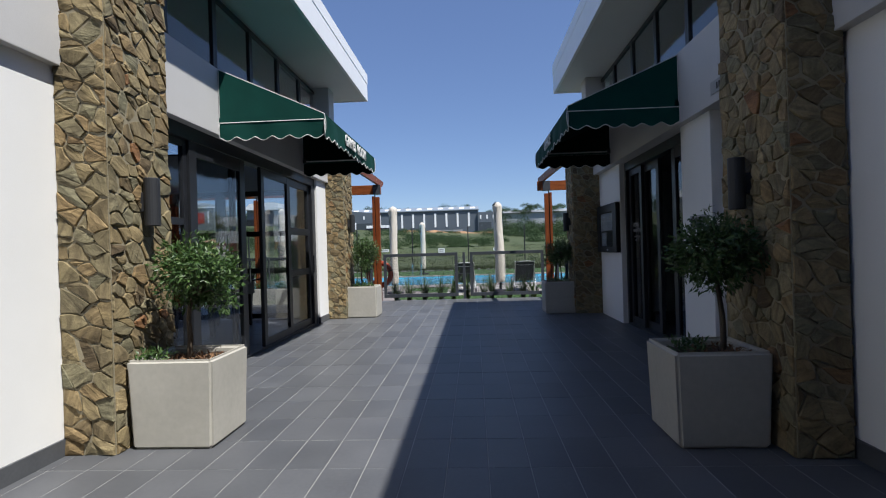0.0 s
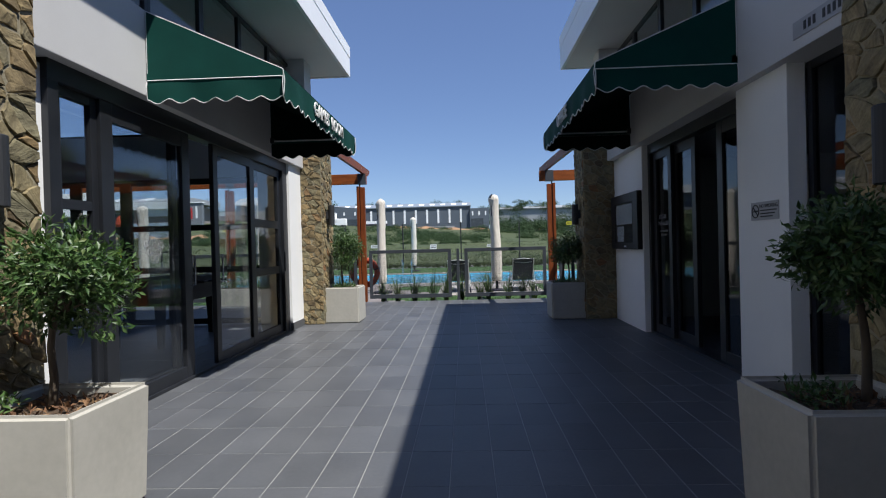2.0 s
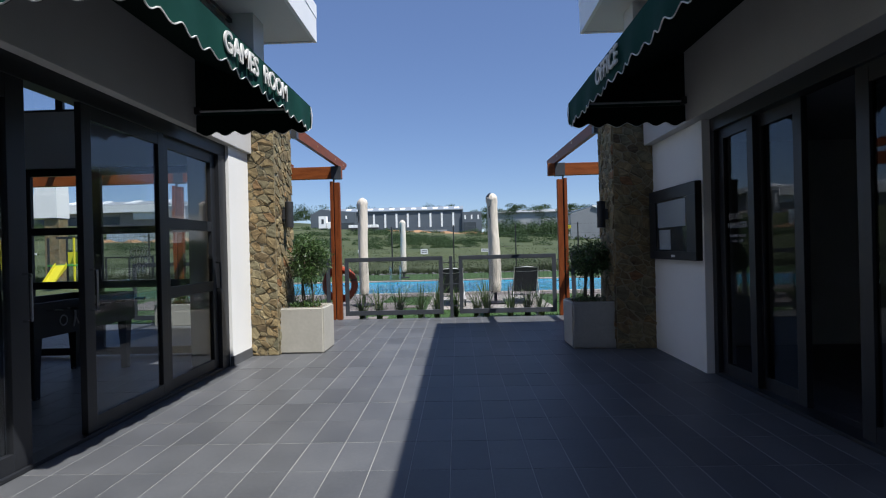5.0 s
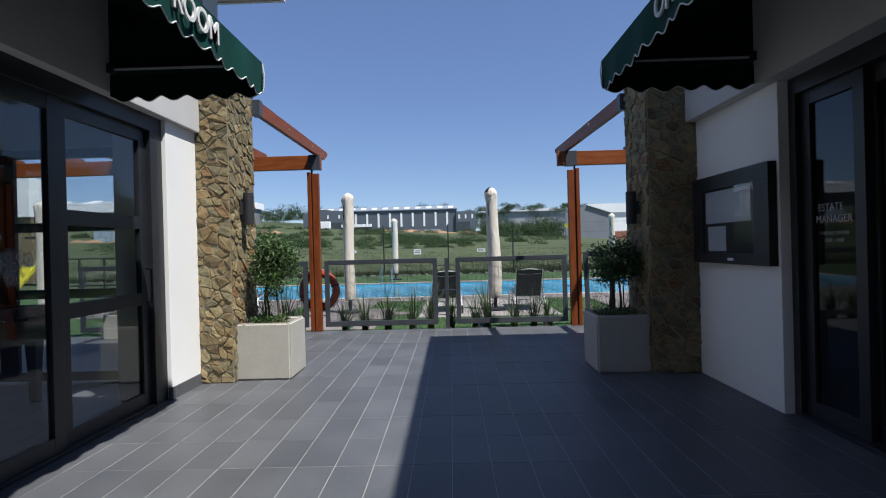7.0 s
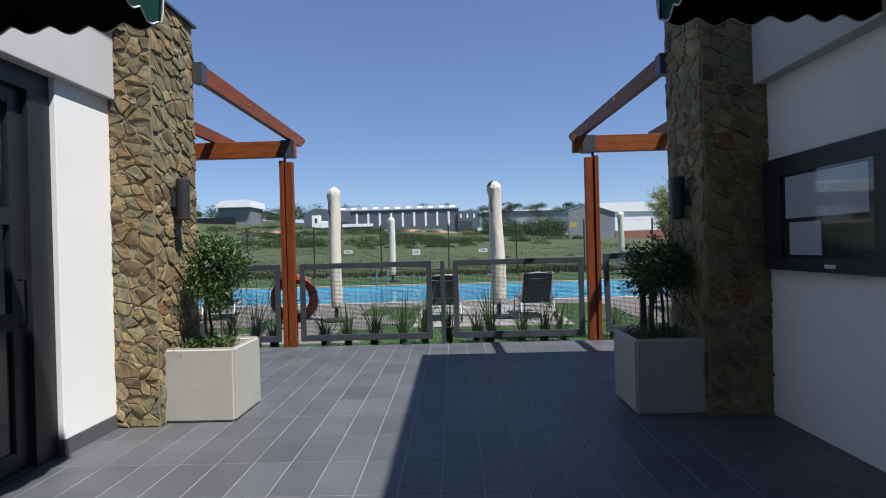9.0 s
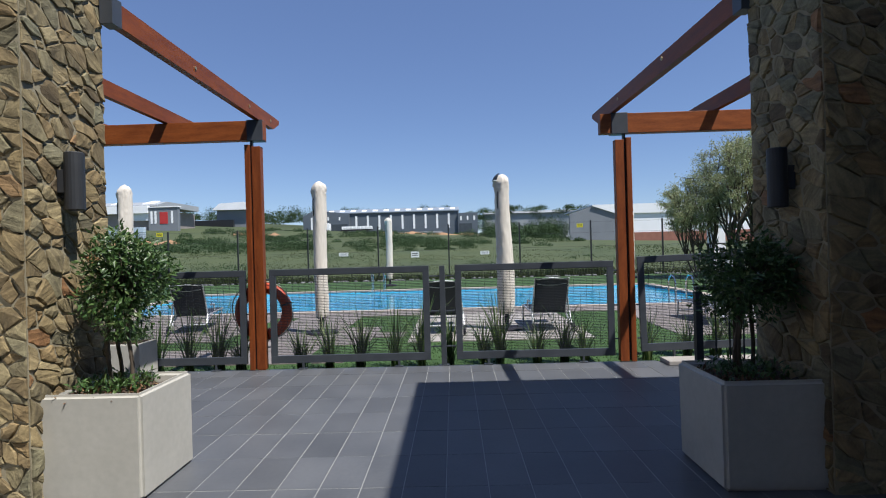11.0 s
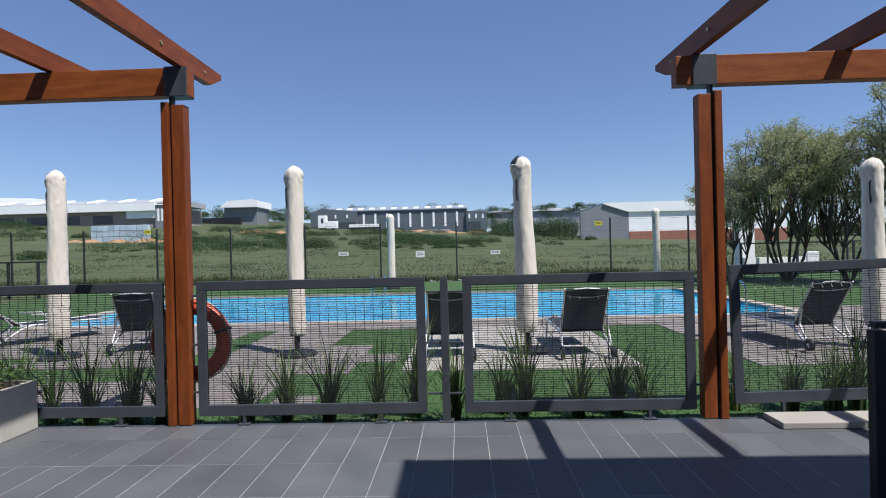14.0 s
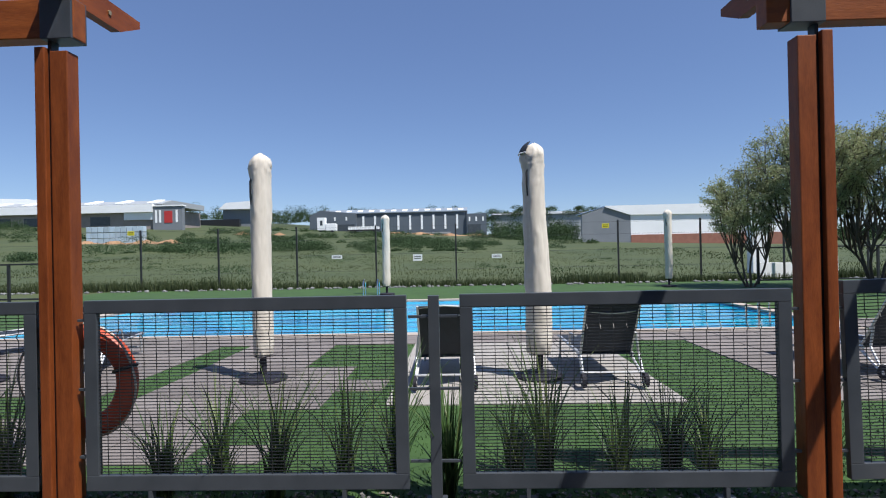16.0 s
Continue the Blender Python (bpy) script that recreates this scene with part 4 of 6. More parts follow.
def ground_cover(x, y, z, rx, ry, seed, n, name="ground_cover", label="low leafy plants spilling in a planter", high=.08, mat=None):
    r = random.Random(seed)
    t = thing(name, label, "plant", "low plants", (x, y, z))
    bm = bmesh.new()
    for k in range(n):
        px, py = r.uniform(-rx, rx), r.uniform(-ry, ry)
        add_leaf(bm, Vector((px, py, r.uniform(0, high))), vec(r) + Vector((px * 1.5, py * 1.5, .6)), Vector((0, 0, 1)) + vec(r) * .5, r.uniform(.03, .06), r.uniform(.012, .022))
    part("leaves", bm, mat or M_LEAF, t)
    return t


M_LITTER = ramped(material("dry_leaf", (0.7, 0.7, 0.7), (1, 1, 1), 0.8, scale=20, fine=90, bump=0.0), [(0, (0.10, 0.045, 0.02)), (0.6, (0.20, 0.10, 0.045)), (1, (0.28, 0.17, 0.08))], island=True)
for (cx, cy, w0, w1, lab, seed) in ((-2.03, 4.10, .56, .60, "square pale concrete planter beside a stone pillar", 1), (-2.17, 11.09, .61, .61, "square pale concrete planter by the pergola", 2),
                                   (1.590, 4.02, .56, .60, "square concrete planter standing in shade", 3), (1.695, 11.05, .60, .61, "square concrete planter standing in shade", 4)):
    square_planter(cx, cy, w0, w1, .61, lab, seed)
topiary(-2.05, 4.10, .55, 1.155, .275, .22, 21, .09, 3800)
topiary(-2.15, 11.10, .55, 1.24, .26, .31, 22, .02, 3300, 3)
topiary(1.70, 4.0, .55, 1.235, .245, .235, 23, -.03, 3200)
topiary(1.71, 11.05, .55, 1.16, .28, .235, 24, .02, 3000, 4)
ground_cover(-2.22, 3.95, .575, .10, .10, 31, 160)
ground_cover(-2.17, 11.05, .575, .19, .19, 32, 420)
ground_cover(1.45, 3.95, .575, .10, .12, 33, 160)
ground_cover(1.67, 11.05, .575, .19, .19, 34, 380)
for k, (x, y) in enumerate(((-2.0, 4.05), (-2.17, 11.0), (1.62, 4.0), (1.62, 11.0))):
    ground_cover(x, y, .56, .19, .19, 40 + k, 130, "leaf_litter", "dry brown leaves lying on the soil", .02, M_LITTER)

trough = thing("trough_planter", "long low concrete planter trough at the terrace edge", "planter", "", (-4.69, 14.0, 0))
bm = box(-1.15, 1.05, -.18, .2, 0, .405, .012)
part("trough", bm, M_CONCRETE, trough)
part("soil", box(-1.1, 1.0, -.14, .16, .3, .409), M_SOIL, trough)
ground_cover(-4.69, 14.0, .415, 1.05, .16, 51, 1900, "ground_cover", "mixed leafy plants filling the long trough", .13)
ground_cover(-5.13, 14.0, .45, .35, .16, 52, 900, "shrub", "leafy green shrub in the long trough", .5)


# ---- wall fittings on the office side ----
cab = thing("notice_cabinet", "black framed glass notice cabinet with papers on the white wall", "notice board", "", (2.45, 9.98, 1.57))
part("casing", box(-.06, 0, -.67, .67, -.415, .415, .006), M_BLACK, cab)
part("bezel", box(-.072, -.06, -.67, .67, .28, .415, .004), M_BLACK, cab)
part("bezel", box(-.072, -.06, -.67, .67, -.415, -.32, .004), M_BLACK, cab)
for a in (-.67, .45):
    part("bezel", box(-.072, -.06, a, a + .22, -.32, .28, .004), M_BLACK, cab)
part("paper", box(-.064, -.061, -.40, .40, -.04, .26), M_PAPER, cab, "white printed notice")
part("paper", box(-.064, -.061, .02, .36, -.30, -.07), M_PAPER, cab, "white printed notice")
g = part("pane", box(-.069, -.066, -.45, .45, -.32, .28), M_GLASS, cab, "clear glass")
g.visible_shadow = False
part("maker_plate", box(-.075, -.072, -.12, -.02, -.385, -.36), M_PAPER, cab)

sign = thing("no_smoking_sign", "grey no-smoking sign plate on the white pier", "sign", "", (2.42, 6.12, 1.505))
part("plate", box(-.008, 0, -.205, .205, -.075, .075, .002), M_SIGN, sign)
ringv = [(-.0095, .13 + .052 * math.cos(k * math.pi / 12), .052 * math.sin(k * math.pi / 12)) for k in range(25)]
part("symbol", add_tube(tube(ringv, .005, 5), [(-.0095, .165, .035), (-.0095, .095, -.035)], .005, 5), M_INK, sign)
part("symbol_bar", box(-.0095, -.008, .095, .165, -.006, .008), M_INK, sign)
lettering("lettering", "NO SMOKING", .042, Matrix.Translation((-.0095, -.065, .038)) @ FACE_NX, M_INK, sign, .001)
for k, z in enumerate((.004, -.022, -.046)):
    part("text_bar", box(-.0095, -.008, -.185 + .03 * k, .055, z - .005, z + .005), M_INK, sign)
sign = thing("toilet_sign", "grey sign plate on the plastered beam", "sign", "", (2.34, 5.24, 2.74))
part("plate", box(-.008, 0, -.31, .31, -.06, .06, .002), M_SIGN, sign)
for k in range(8):
    y = .17 - k * .05
    if k != 3:
        part("text_bar", box(-.010, -.008, y - .014, y + .014, -.03, .03), M_INK, sign)
notice = thing("door_lettering", "white lettering on the office glass", "lettering", "", (RD, 8.89, 1.5))
lettering("line", "ESTATE", .078, Matrix.Translation((-.008, .03, .085)) @ FACE_NX, M_SIGN, notice, .001)
lettering("line", "MANAGER", .078, Matrix.Translation((-.008, 0, 0)) @ FACE_NX, M_SIGN, notice, .001)
lettering("line", "TRADING HOURS", .037, Matrix.Translation((-.008, 0, -.10)) @ FACE_NX, M_SIGN, notice, .001)
lettering("line", "10:00 - 16:00", .037, Matrix.Translation((-.008, 0, -.15)) @ FACE_NX, M_SIGN, notice, .001)

# balustrade and kerb slabs east of the walkway
rail = thing("balustrade", "black steel balustrade with slim round bars", "railing", "", (2.13, 12.71, 0))
part("newel_post", box(-.03, .03, -.03, .03, 0, .94, .004), M_BLACK, rail)
part("handrail", box(-.02, 2.6, -.025, .025, .95, .985, .006), M_BLACK, rail)
part("bottom_rail", box(.03, 2.6, -.012, .012, .10, .125, .003), M_BLACK, rail)
part("top_rail", box(.03, 2.6, -.012, .012, .87, .895, .003), M_BLACK, rail)
for k in range(20):
    part("baluster", tube([(.155 + .125 * k, 0, .11), (.155 + .125 * k, 0, .96)], .008, 8), M_BLACK, rail)
part("end_post", box(2.57, 2.63, -.03, .03, 0, .98, .004), M_BLACK, rail)
for k in range(3):
    slab = part("kerb_slab", box(0, .62, -.14, .14, 0, .05, .008), M_PAD, None)
    slab.matrix_basis = pose(2.33 + .64 * k, 14.07, 0)
    tagged(slab, "pale concrete kerb slab at the terrace edge", "kerb slab", "kerb slabs")


# ---- umbrellas ----
def umbrella(x, y, seed, h=2.68, tilt=0.0, label="closed cream parasol in its cover on a round base", taper=.0, hood=False, wide=.138):
    """A furled parasol in a loose cover: folds run down it, the hem is gathered, and the top slumps to one side."""
    r = random.Random(seed)
    u = thing("parasol", label, "parasol", "closed parasols", (x, y, GZ + .002))
    z0, z1, n, m, ph = .31, h + .12, 40, 84, r.uniform(0, 6)
    bm = bmesh.new()
    rings = []
    for i in range(m):
        f = i / (m - 1)
        z = z0 + (z1 - z0) * f
        w = (wide - taper * f) * (1 - .16 * max(0, 1 - f * 22)) * (1 + .03 * math.exp(-((f - .94) / .04) ** 2))
        if f > .945:
            w *= max(0.004, 1 - ((f - .945) / .0555) ** 2) ** .62
        ring = []
        for k in range(n):
            a = 2 * math.pi * k / n
            c, d = math.cos(a), math.sin(a)
            fold = 1 + .045 * math.sin(3 * a + ph + .9 * math.sin(z * 1.6 + ph)) + .07 * noise.noise((1.6 * c + ph, 1.6 * d, z * 1.1)) + .06 * noise.noise((5 * c + ph, 5 * d, z * 5.5))
            crease = noise.noise((2.2 * c, 2.2 * d + ph, z * 1.5))
            fold += .11 * (1 - min(1, abs(crease) * 11)) * (.4 + .6 * abs(noise.noise((ph, 3.0, z * 1.3))))
            seam = max(0, 1 - abs(a - 3.75 - .12 * math.sin(z * 1.3 + ph)) * 5)
            fold += seam * (.05 * math.sin(z * 46 + 3 * math.sin(z * 11)) - .12) * (1 if f < .9 else .3)
            fold += (.16 * noise.noise((4 * c + ph, 4 * d, z * 16)) + .10 * noise.noise((9 * c, 9 * d + ph, z * 26))) * max(0, min(1, (f - .87) * 18))
            hem = max(0, 1 - f * 30) * .10 * math.sin(9 * a + ph)
            slump = .032 * math.exp(-((f - .93) / .045) ** 2) * max(0, -c)
            ring.append(bm.verts.new((w * (fold + hem) * c - slump + tilt * z + .008 * math.sin(z * 2.4 + ph), w * (fold + hem) * d, z + .018 * noise.noise((3 * c, 3 * d, ph)) * (1 if f > .93 else 0))))
        rings.append(ring)
    for p, q in zip(rings, rings[1:]):
        for k in range(n):
            bm.faces.new((p[k], p[(k + 1) % n], q[(k + 1) % n], q[k]))
    bm.faces.new(rings[0][::-1])
    bm.faces.new(rings[-1])
    cover = part("cover", bm, M_UMBRELLA, u, "wrinkled cream canvas cover", True)
    if hood:
        cap = bmesh.new()
        rows = []
        for i in range(8):
            f = .935 + .055 * i / 7
            z, w = z0 + (z1 - z0) * f, (wide - taper * f) * 1.12 * math.sqrt(max(.05, 1 - max(0, (f - .945) / .0555) ** 2))
            rows.append([cap.verts.new((w * math.cos(a) * 1.05 - .035 * (1 - i / 7) + tilt * z, w * math.sin(a), z + .01 + .03 * math.cos(a - 4.0))) for a in [3.0 + 1.2 * k / 14 for k in range(15)]])
        for p, q in zip(rows, rows[1:]):
            for k in range(14):
                cap.faces.new((p[k], p[k + 1], q[k + 1], q[k]))
        rim = [v.co + Vector((0, -.006, 0)) for v in rows[0]]
        part("vent_flap", cap, M_SLING, cover, "dark lining where the cover gapes at the top", True)
        part("flap_rim", tube(rim, .008, 6), M_PAPER, cover, "white stitched rim")
        part("hem_cord", tube([(.12 * math.cos(a) + .012 * math.sin(5 * a), .12 * math.sin(a), .305 + .012 * math.sin(3 * a)) for a in [2 * math.pi * k / 24 for k in range(25)]], .009, 5), M_UMBRELLA, cover, "drawn cord gathering the hem")
    cord_x, cord_y = -.80 * wide + taper * .72 + tilt * 2.3, .030 - .62 * (wide - taper * .9) - .03
    part("tie_cord", tube([(cord_x + .012, cord_y, h - .20), (cord_x - .004, cord_y - .004, h - .24), (cord_x - .004, cord_y - .004, h - .40), (cord_x + .006, cord_y - .006, h - .52)], .010, 5), M_INK, u, "dark cord")
    part("tie_cord", tube([(cord_x + .012, cord_y, h - .20), (cord_x + .028, cord_y - .014, h - .25), (cord_x + .026, cord_y - .014, h - .38), (cord_x + .008, cord_y - .006, h - .50)], .008, 5), M_INK, u, "dark cord")
    part("pole", tube([(0, 0, .05), (tilt * .4, 0, .45)], .024, 10), M_BASE, u)
    part("collar", lathe([(.10, .30), (.11, .308), (.10, .316)], 18), M_BASE, u, "dark collar under the cover")
    part("socket", lathe([(.042, .05), (.042, .27), (.034, .29)], 14), M_BASE, u)
    part("base", lathe([(.29, 0), (.29, .035), (.26, .06), (.05, .075)], 32), M_BASE, u, "dark round weighted base", False)
    return u


umbrella(-2.53, 17.78, 1, 2.70, .003, wide=.120)
umbrella(.875, 17.72, 2, 2.72, -.008, "closed cream parasol beside two loungers", .036, True, .160)
umbrella(-6.2, 17.85, 3, 2.75, taper=.045, wide=.155)
umbrella(5.72, 17.6, 4, 2.54, taper=.03, wide=.145)
umbrella(-2.8, 31.0, 5, 2.80, 0, "closed cream parasol on the far lawn")
umbrella(7.95, 32.5, 6, 2.85, 0, "closed cream parasol on the far lawn")
umbrella(-9.8, 17.8, 7, 2.70)


# ---- loungers ----
def lounger(x, y, rz, label="charcoal sling sun lounger with an aluminium frame", up=58):
    l = thing("sun_lounger", label, "sun lounger", "sun loungers", (x, y, GZ + .034), rz)
    w = .30
    for s in (-1, 1):
        part("side_rail", tube([(s * w, .34, .31), (s * w, 1.70, .31), (s * w, 1.76, .30)], .019, 8), M_ALU, l)
        part("front_leg", tube([(s * w, 1.62, .31), (s * w * 1.02, 1.66, .0)], .017, 8), M_ALU, l)
        part("rear_leg", tube([(s * w, .52, .31), (s * w, .36, .26), (s * w * 1.12, .06, .07)], .017, 8), M_ALU, l)
        wheel = part("wheel", tube([(s * w * 1.12 - .02, .03, .08), (s * w * 1.12 + .02, .03, .08)], .08, 18), M_BASE, l, "black plastic wheel")
        part("hub", tube([(s * w * 1.12 - .024, .03, .08), (s * w * 1.12 + .024, .03, .08)], .025, 10), M_ALU, wheel)
        part("arm_rest", tube([(s * w * 1.05, .50, .50), (s * w * 1.05, .85, .48), (s * w, .95, .33)], .015, 8), M_ALU, l)
    part("cross_bar", tube([(-w * 1.1, .06, .16), (w * 1.1, .06, .16)], .013, 8), M_ALU, l)
    part("cross_bar", tube([(-w, 1.66, .10), (w, 1.66, .10)], .013, 8), M_ALU, l)
    part("seat_sling", box(-w + .02, w - .02, .36, 1.74, .30, .318, .004), M_SLING, l, "dark mesh sling")
    a = radians(up)
    m = Matrix.Translation((0, .36, .31)) @ Matrix.Rotation(-(math.pi - a) + math.pi, 4, "X")
    top = Matrix.Translation((0, .40, .30)) @ Matrix.Rotation(math.pi / 2 + (math.pi / 2 - a), 4, "X")
    part("backrest_sling", box(-w + .02, w - .02, 0, .74, -.009, .009, .004, top), M_SLING, l, "dark mesh sling")
    bm = bmesh.new()
    for s in (-1, 1):
        add_tube(bm, [top @ Vector((s * (w - .01), 0, 0)), top @ Vector((s * (w - .01), .74, 0))], .014, 8)
    add_tube(bm, [top @ Vector((-w + .03, .72, .0)), top @ Vector((0, .745, .0)), top @ Vector((w - .03, .72, .0))], .012, 8)
    part("backrest_frame", bm, M_ALU, l)
    bow = [top @ Vector((-w + .05 + (2 * w - .10) * k / 8, .635 - .03 * math.sin(math.pi * k / 8), .014)) for k in range(9)]
    part("head_bar", tube(bow, .008, 6), M_ALU, l, "pale bowed bar behind the headrest")
    for s in (-1, 1):
        part("back_strut", tube([top @ Vector((s * (w - .005), .33, .02)), Vector((s * w * 1.08, .22, .34)), Vector((s * w * 1.10, .10, .15))], .015, 8), M_ALU, l)
    return l


lounger(1.60, 17.08, 0)
lounger(-.25, 17.06, 1)
lounger(-5.15, 17.98, 12)
lounger(-8.3, 19.0, -35, up=36)
lounger(4.95, 17.3, 7)
lounger(9.6, 18.2, 20)

# ---- lifebuoy ----
ring = thing("lifebuoy", "orange lifebuoy with a cream rope hung behind the post", "lifebuoy", "", (-2.42, 14.40, .68))
bm = bmesh.new()
R1, R2, nu, nv = .29, .066, 48, 16
vs = [[bm.verts.new(((R1 + R2 * math.cos(b)) * math.cos(a), R2 * .8 * math.sin(b), (R1 + R2 * math.cos(b)) * math.sin(a))) for b in [2 * math.pi * j / nv for j in range(nv)]] for a in [2 * math.pi * i / nu for i in range(nu)]]
for i in range(nu):
    for j in range(nv):
        bm.faces.new((vs[i][j], vs[(i + 1) % nu][j], vs[(i + 1) % nu][(j + 1) % nv], vs[i][(j + 1) % nv]))
part("ring", bm, M_RING, ring, smooth=True)
for k in range(4):
    a0 = radians(20 + 90 * k)
    pts = [((R1 + .062 + .028 * math.sin(math.pi * f)) * math.cos(a0 + f * 1.5), -.035 - .02 * math.sin(math.pi * f), (R1 + .062 + .028 * math.sin(math.pi * f)) * math.sin(a0 + f * 1.5)) for f in [i / 8 for i in range(9)]]
    part("rope", tube(pts, .007, 6), M_ROPE, ring, "cream grab rope")
    a = a0 - .06
    bm = bmesh.new()
    c = Matrix.Rotation(-a, 4, "Y")
    pts = [c @ Vector((R1 + (R2 + .003) * math.cos(b), (R2 + .003) * .8 * math.sin(b), 0)) for b in [2 * math.pi * j / 14 for j in range(15)]]
    part("band", tube(pts, .012, 6), M_SLING if k == 0 else M_RING, ring, "dark strap band" if k == 0 else "")
part("hook", tube([(.0, -.03, .3), (.0, -.03, .42), (0, -.08, .44)], .008, 6), M_STEEL, ring)


# ---- strappy plants along the fence ----
def grass_clump(x, y, seed, h, n):
    r = random.Random(seed)
    t = thing("ornamental_grass", "spiky clump of dark strap-leaved grass at the fence", "grass clump", "grass clumps", (x, y, GZ))
    bm = bmesh.new()
    for k in range(n):
        a, lean, hh = r.uniform(0, 2 * math.pi), r.uniform(.03, .75), h * r.uniform(.5, 1.15)
        w, base = r.uniform(.006, .011), Vector((r.uniform(-.05, .05), r.uniform(-.05, .05), 0))
        out, prev = Vector((math.cos(a), math.sin(a), 0)), None
        side = Vector((-out.y, out.x, 0))
        for i in range(6):
            f = i / 5
            p = base + out * lean * hh * f ** 1.8 + Vector((0, 0, hh * (f - .25 * lean * f ** 3)))
            ww = w * (1 - f) ** .6 + .0006
            cur = (bm.verts.new(p - side * ww), bm.verts.new(p + side * ww))
            if prev:
                bm.faces.new((prev[0], prev[1], cur[1], cur[0]))
            prev = cur
    part("blades", bm, M_BLADE, t)
    return t


r = random.Random(77)
for k in range(26):
    x = -4.6 + k * .37 + r.uniform(-.09, .09)
    if -2.62 < x < -2.25 or 1.8 < x < 2.12:
        continue
    grass_clump(x, 14.62 + r.uniform(-.10, .22), 100 + k, r.uniform(.62, .96), r.randint(44, 74))

# ---- paving round the pool ----
paving = tagged(new("pavement"), "pinkish grey paving slabs laid among lawn by the pool", "paving", kind="structure")
slabs = [(-3.65, -2.95, 15.1, 20.25), (-2.95, -2.2, 15.1, 20.25), (-2.2, -1.5, 16.5, 18.5), (-1.5, -.95, 17.2, 17.75), (-2.05, -1.6, 15.1, 15.5), (-6.6, -4.15, 17.1, 20.25), (-9.6, -6.6, 17.9, 20.25), (-5.2, -3.65, 15.1, 16.3),
         (-9.8, 7.2, 20.27, 21.14), (3.6, 7.2, 16.6, 20.25), (7.3, 12.0, 17.4, 22.5)]
for x0, x1, y0, y1 in slabs:
    nx, ny = max(1, round((x1 - x0) / .72)), max(1, round((y1 - y0) / .48))
    for i in range(nx):
        for j in range(ny):
            w, d = (x1 - x0) / nx, (y1 - y0) / ny
            piece("paving_slab", block(w - .012, d - .012, .05, M_PAVE), paving, (x0 + (i + .5) * w, y0 + (j + .5) * d, GZ + .014 + .003 * math.sin(i * 7 + j * 5)))
pad = tagged(new("lounger_pad"), "pale concrete paving pad under the loungers", "paving", kind="structure")
for i in range(4):
    for j in range(5):
        piece("paving_slab", block(.755, .725, .05, M_PAD), pad, (-.86 + .766 * (i + .5), 16.60 + .735 * (j + .5), GZ + .016 + .002 * math.sin(i * 5 + j * 3)))

# pool ladder
for x, y in ((5.6, 21.7), (-2.9, 28.0)):
    lad = thing("pool_ladder", "stainless steel pool ladder with curved grab rails", "ladder", "pool ladders", (x, y, GZ + .03))
    f = 1 if y < 24 else -1
    for s in (-.22, .22):
        pts = [(s, -.40 * f, 0), (s, -.40 * f, .45)] + [(s, f * (-.40 + .22 * (1 - math.cos(a))), .45 + .22 * math.sin(a)) for a in [math.pi * k / 8 for k in range(1, 8)]] + [(s, .04 * f, .40), (s, .04 * f, -.3)]
        part("grab_rail", tube(pts, .019, 8), M_CHROME, lad)
    part("step", tube([(-.22, .04 * f, -.15), (.22, .04 * f, -.15)], .02, 8), M_CHROME, lad)


# ---- games room furniture ----
def leg_set(t, w, d, h, mat, th=.09):
    for sx in (-1, 1):
        for sy in (-1, 1):
            bm = bmesh.new()
            x, y = sx * (w / 2 - th), sy * (d / 2 - th)
            vs = [[bm.verts.new((x + a * k, y + b * k, z)) for a, b in ((-1, -1), (1, -1), (1, 1), (-1, 1))] for z, k in ((0.0, th * .38), (h * .5, th * .45), (h, th * .62))]
            for u, v in zip(vs, vs[1:]):
                for k in range(4):
                    bm.faces.new((u[k], u[(k + 1) % 4], v[(k + 1) % 4], v[k]))
            bm.faces.new(vs[0][::-1])
            bm.faces.new(vs[-1])
            leg = part("leg", bm, mat, t)
            part("foot", lathe([(.035, 0), (.04, .012), (.02, .03)], 12, (x, y)), M_CHROME, leg)


t = thing("foosball_table", "black table football cabinet with chrome rods", "games table", "games tables", (-4.44, 9.42, 0))
leg_set(t, .80, 1.62, .60, M_BLACK)
part("cabinet_side", box(-.39, -.36, -.80, .80, .58, .92, .006), M_BLACK, t)
part("cabinet_side", box(.36, .39, -.80, .80, .58, .92, .006), M_BLACK, t)
part("cabinet_end", box(-.36, .36, -.80, -.77, .58, .92, .006), M_BLACK, t)
part("cabinet_end", box(-.36, .36, .77, .80, .58, .92, .006), M_BLACK, t)
part("playfield", box(-.36, .36, -.77, .77, .66, .70), M_GREENPAINT, t, "green playing field")
for k in range(8):
    y = -.63 + k * .18
    s = 1 if k % 2 else -1
    rod = part("rod", tube([(-.55, y, .84), (.55, y, .84)], .008, 8), M_CHROME, t)
    part("grip", tube([(s * .50, y, .84), (s * .62, y, .84)], .016, 8), M_BLACK, rod)
ring_pts = [(.397, -.42 + .05 * math.cos(k * math.pi / 9), .72 + .05 * math.sin(k * math.pi / 9)) for k in range(19)]
part("ball_mark", tube(ring_pts, .006, 5), M_SIGN, t, "pale printed ball outline")
part("player_mark", add_tube(tube([(.397, -.28, .64), (.397, -.25, .74), (.397, -.25, .82)], .009, 5), [(.397, -.25, .74), (.397, -.20, .66)], .008, 5), M_SIGN, t, "pale printed figure outline")
t = thing("pool_table", "dark pool table with blue cloth", "games table", "games tables", (-5.9, 7.1, 0), 8)
leg_set(t, 1.25, 2.2, .62, M_BLACK, .12)
part("apron", box(-.64, .64, -1.12, 1.12, .60, .78, .01), M_BLACK, t)
part("cloth", box(-.54, .54, -1.02, 1.02, .775, .80), M_BAIZE, t, "blue cloth")
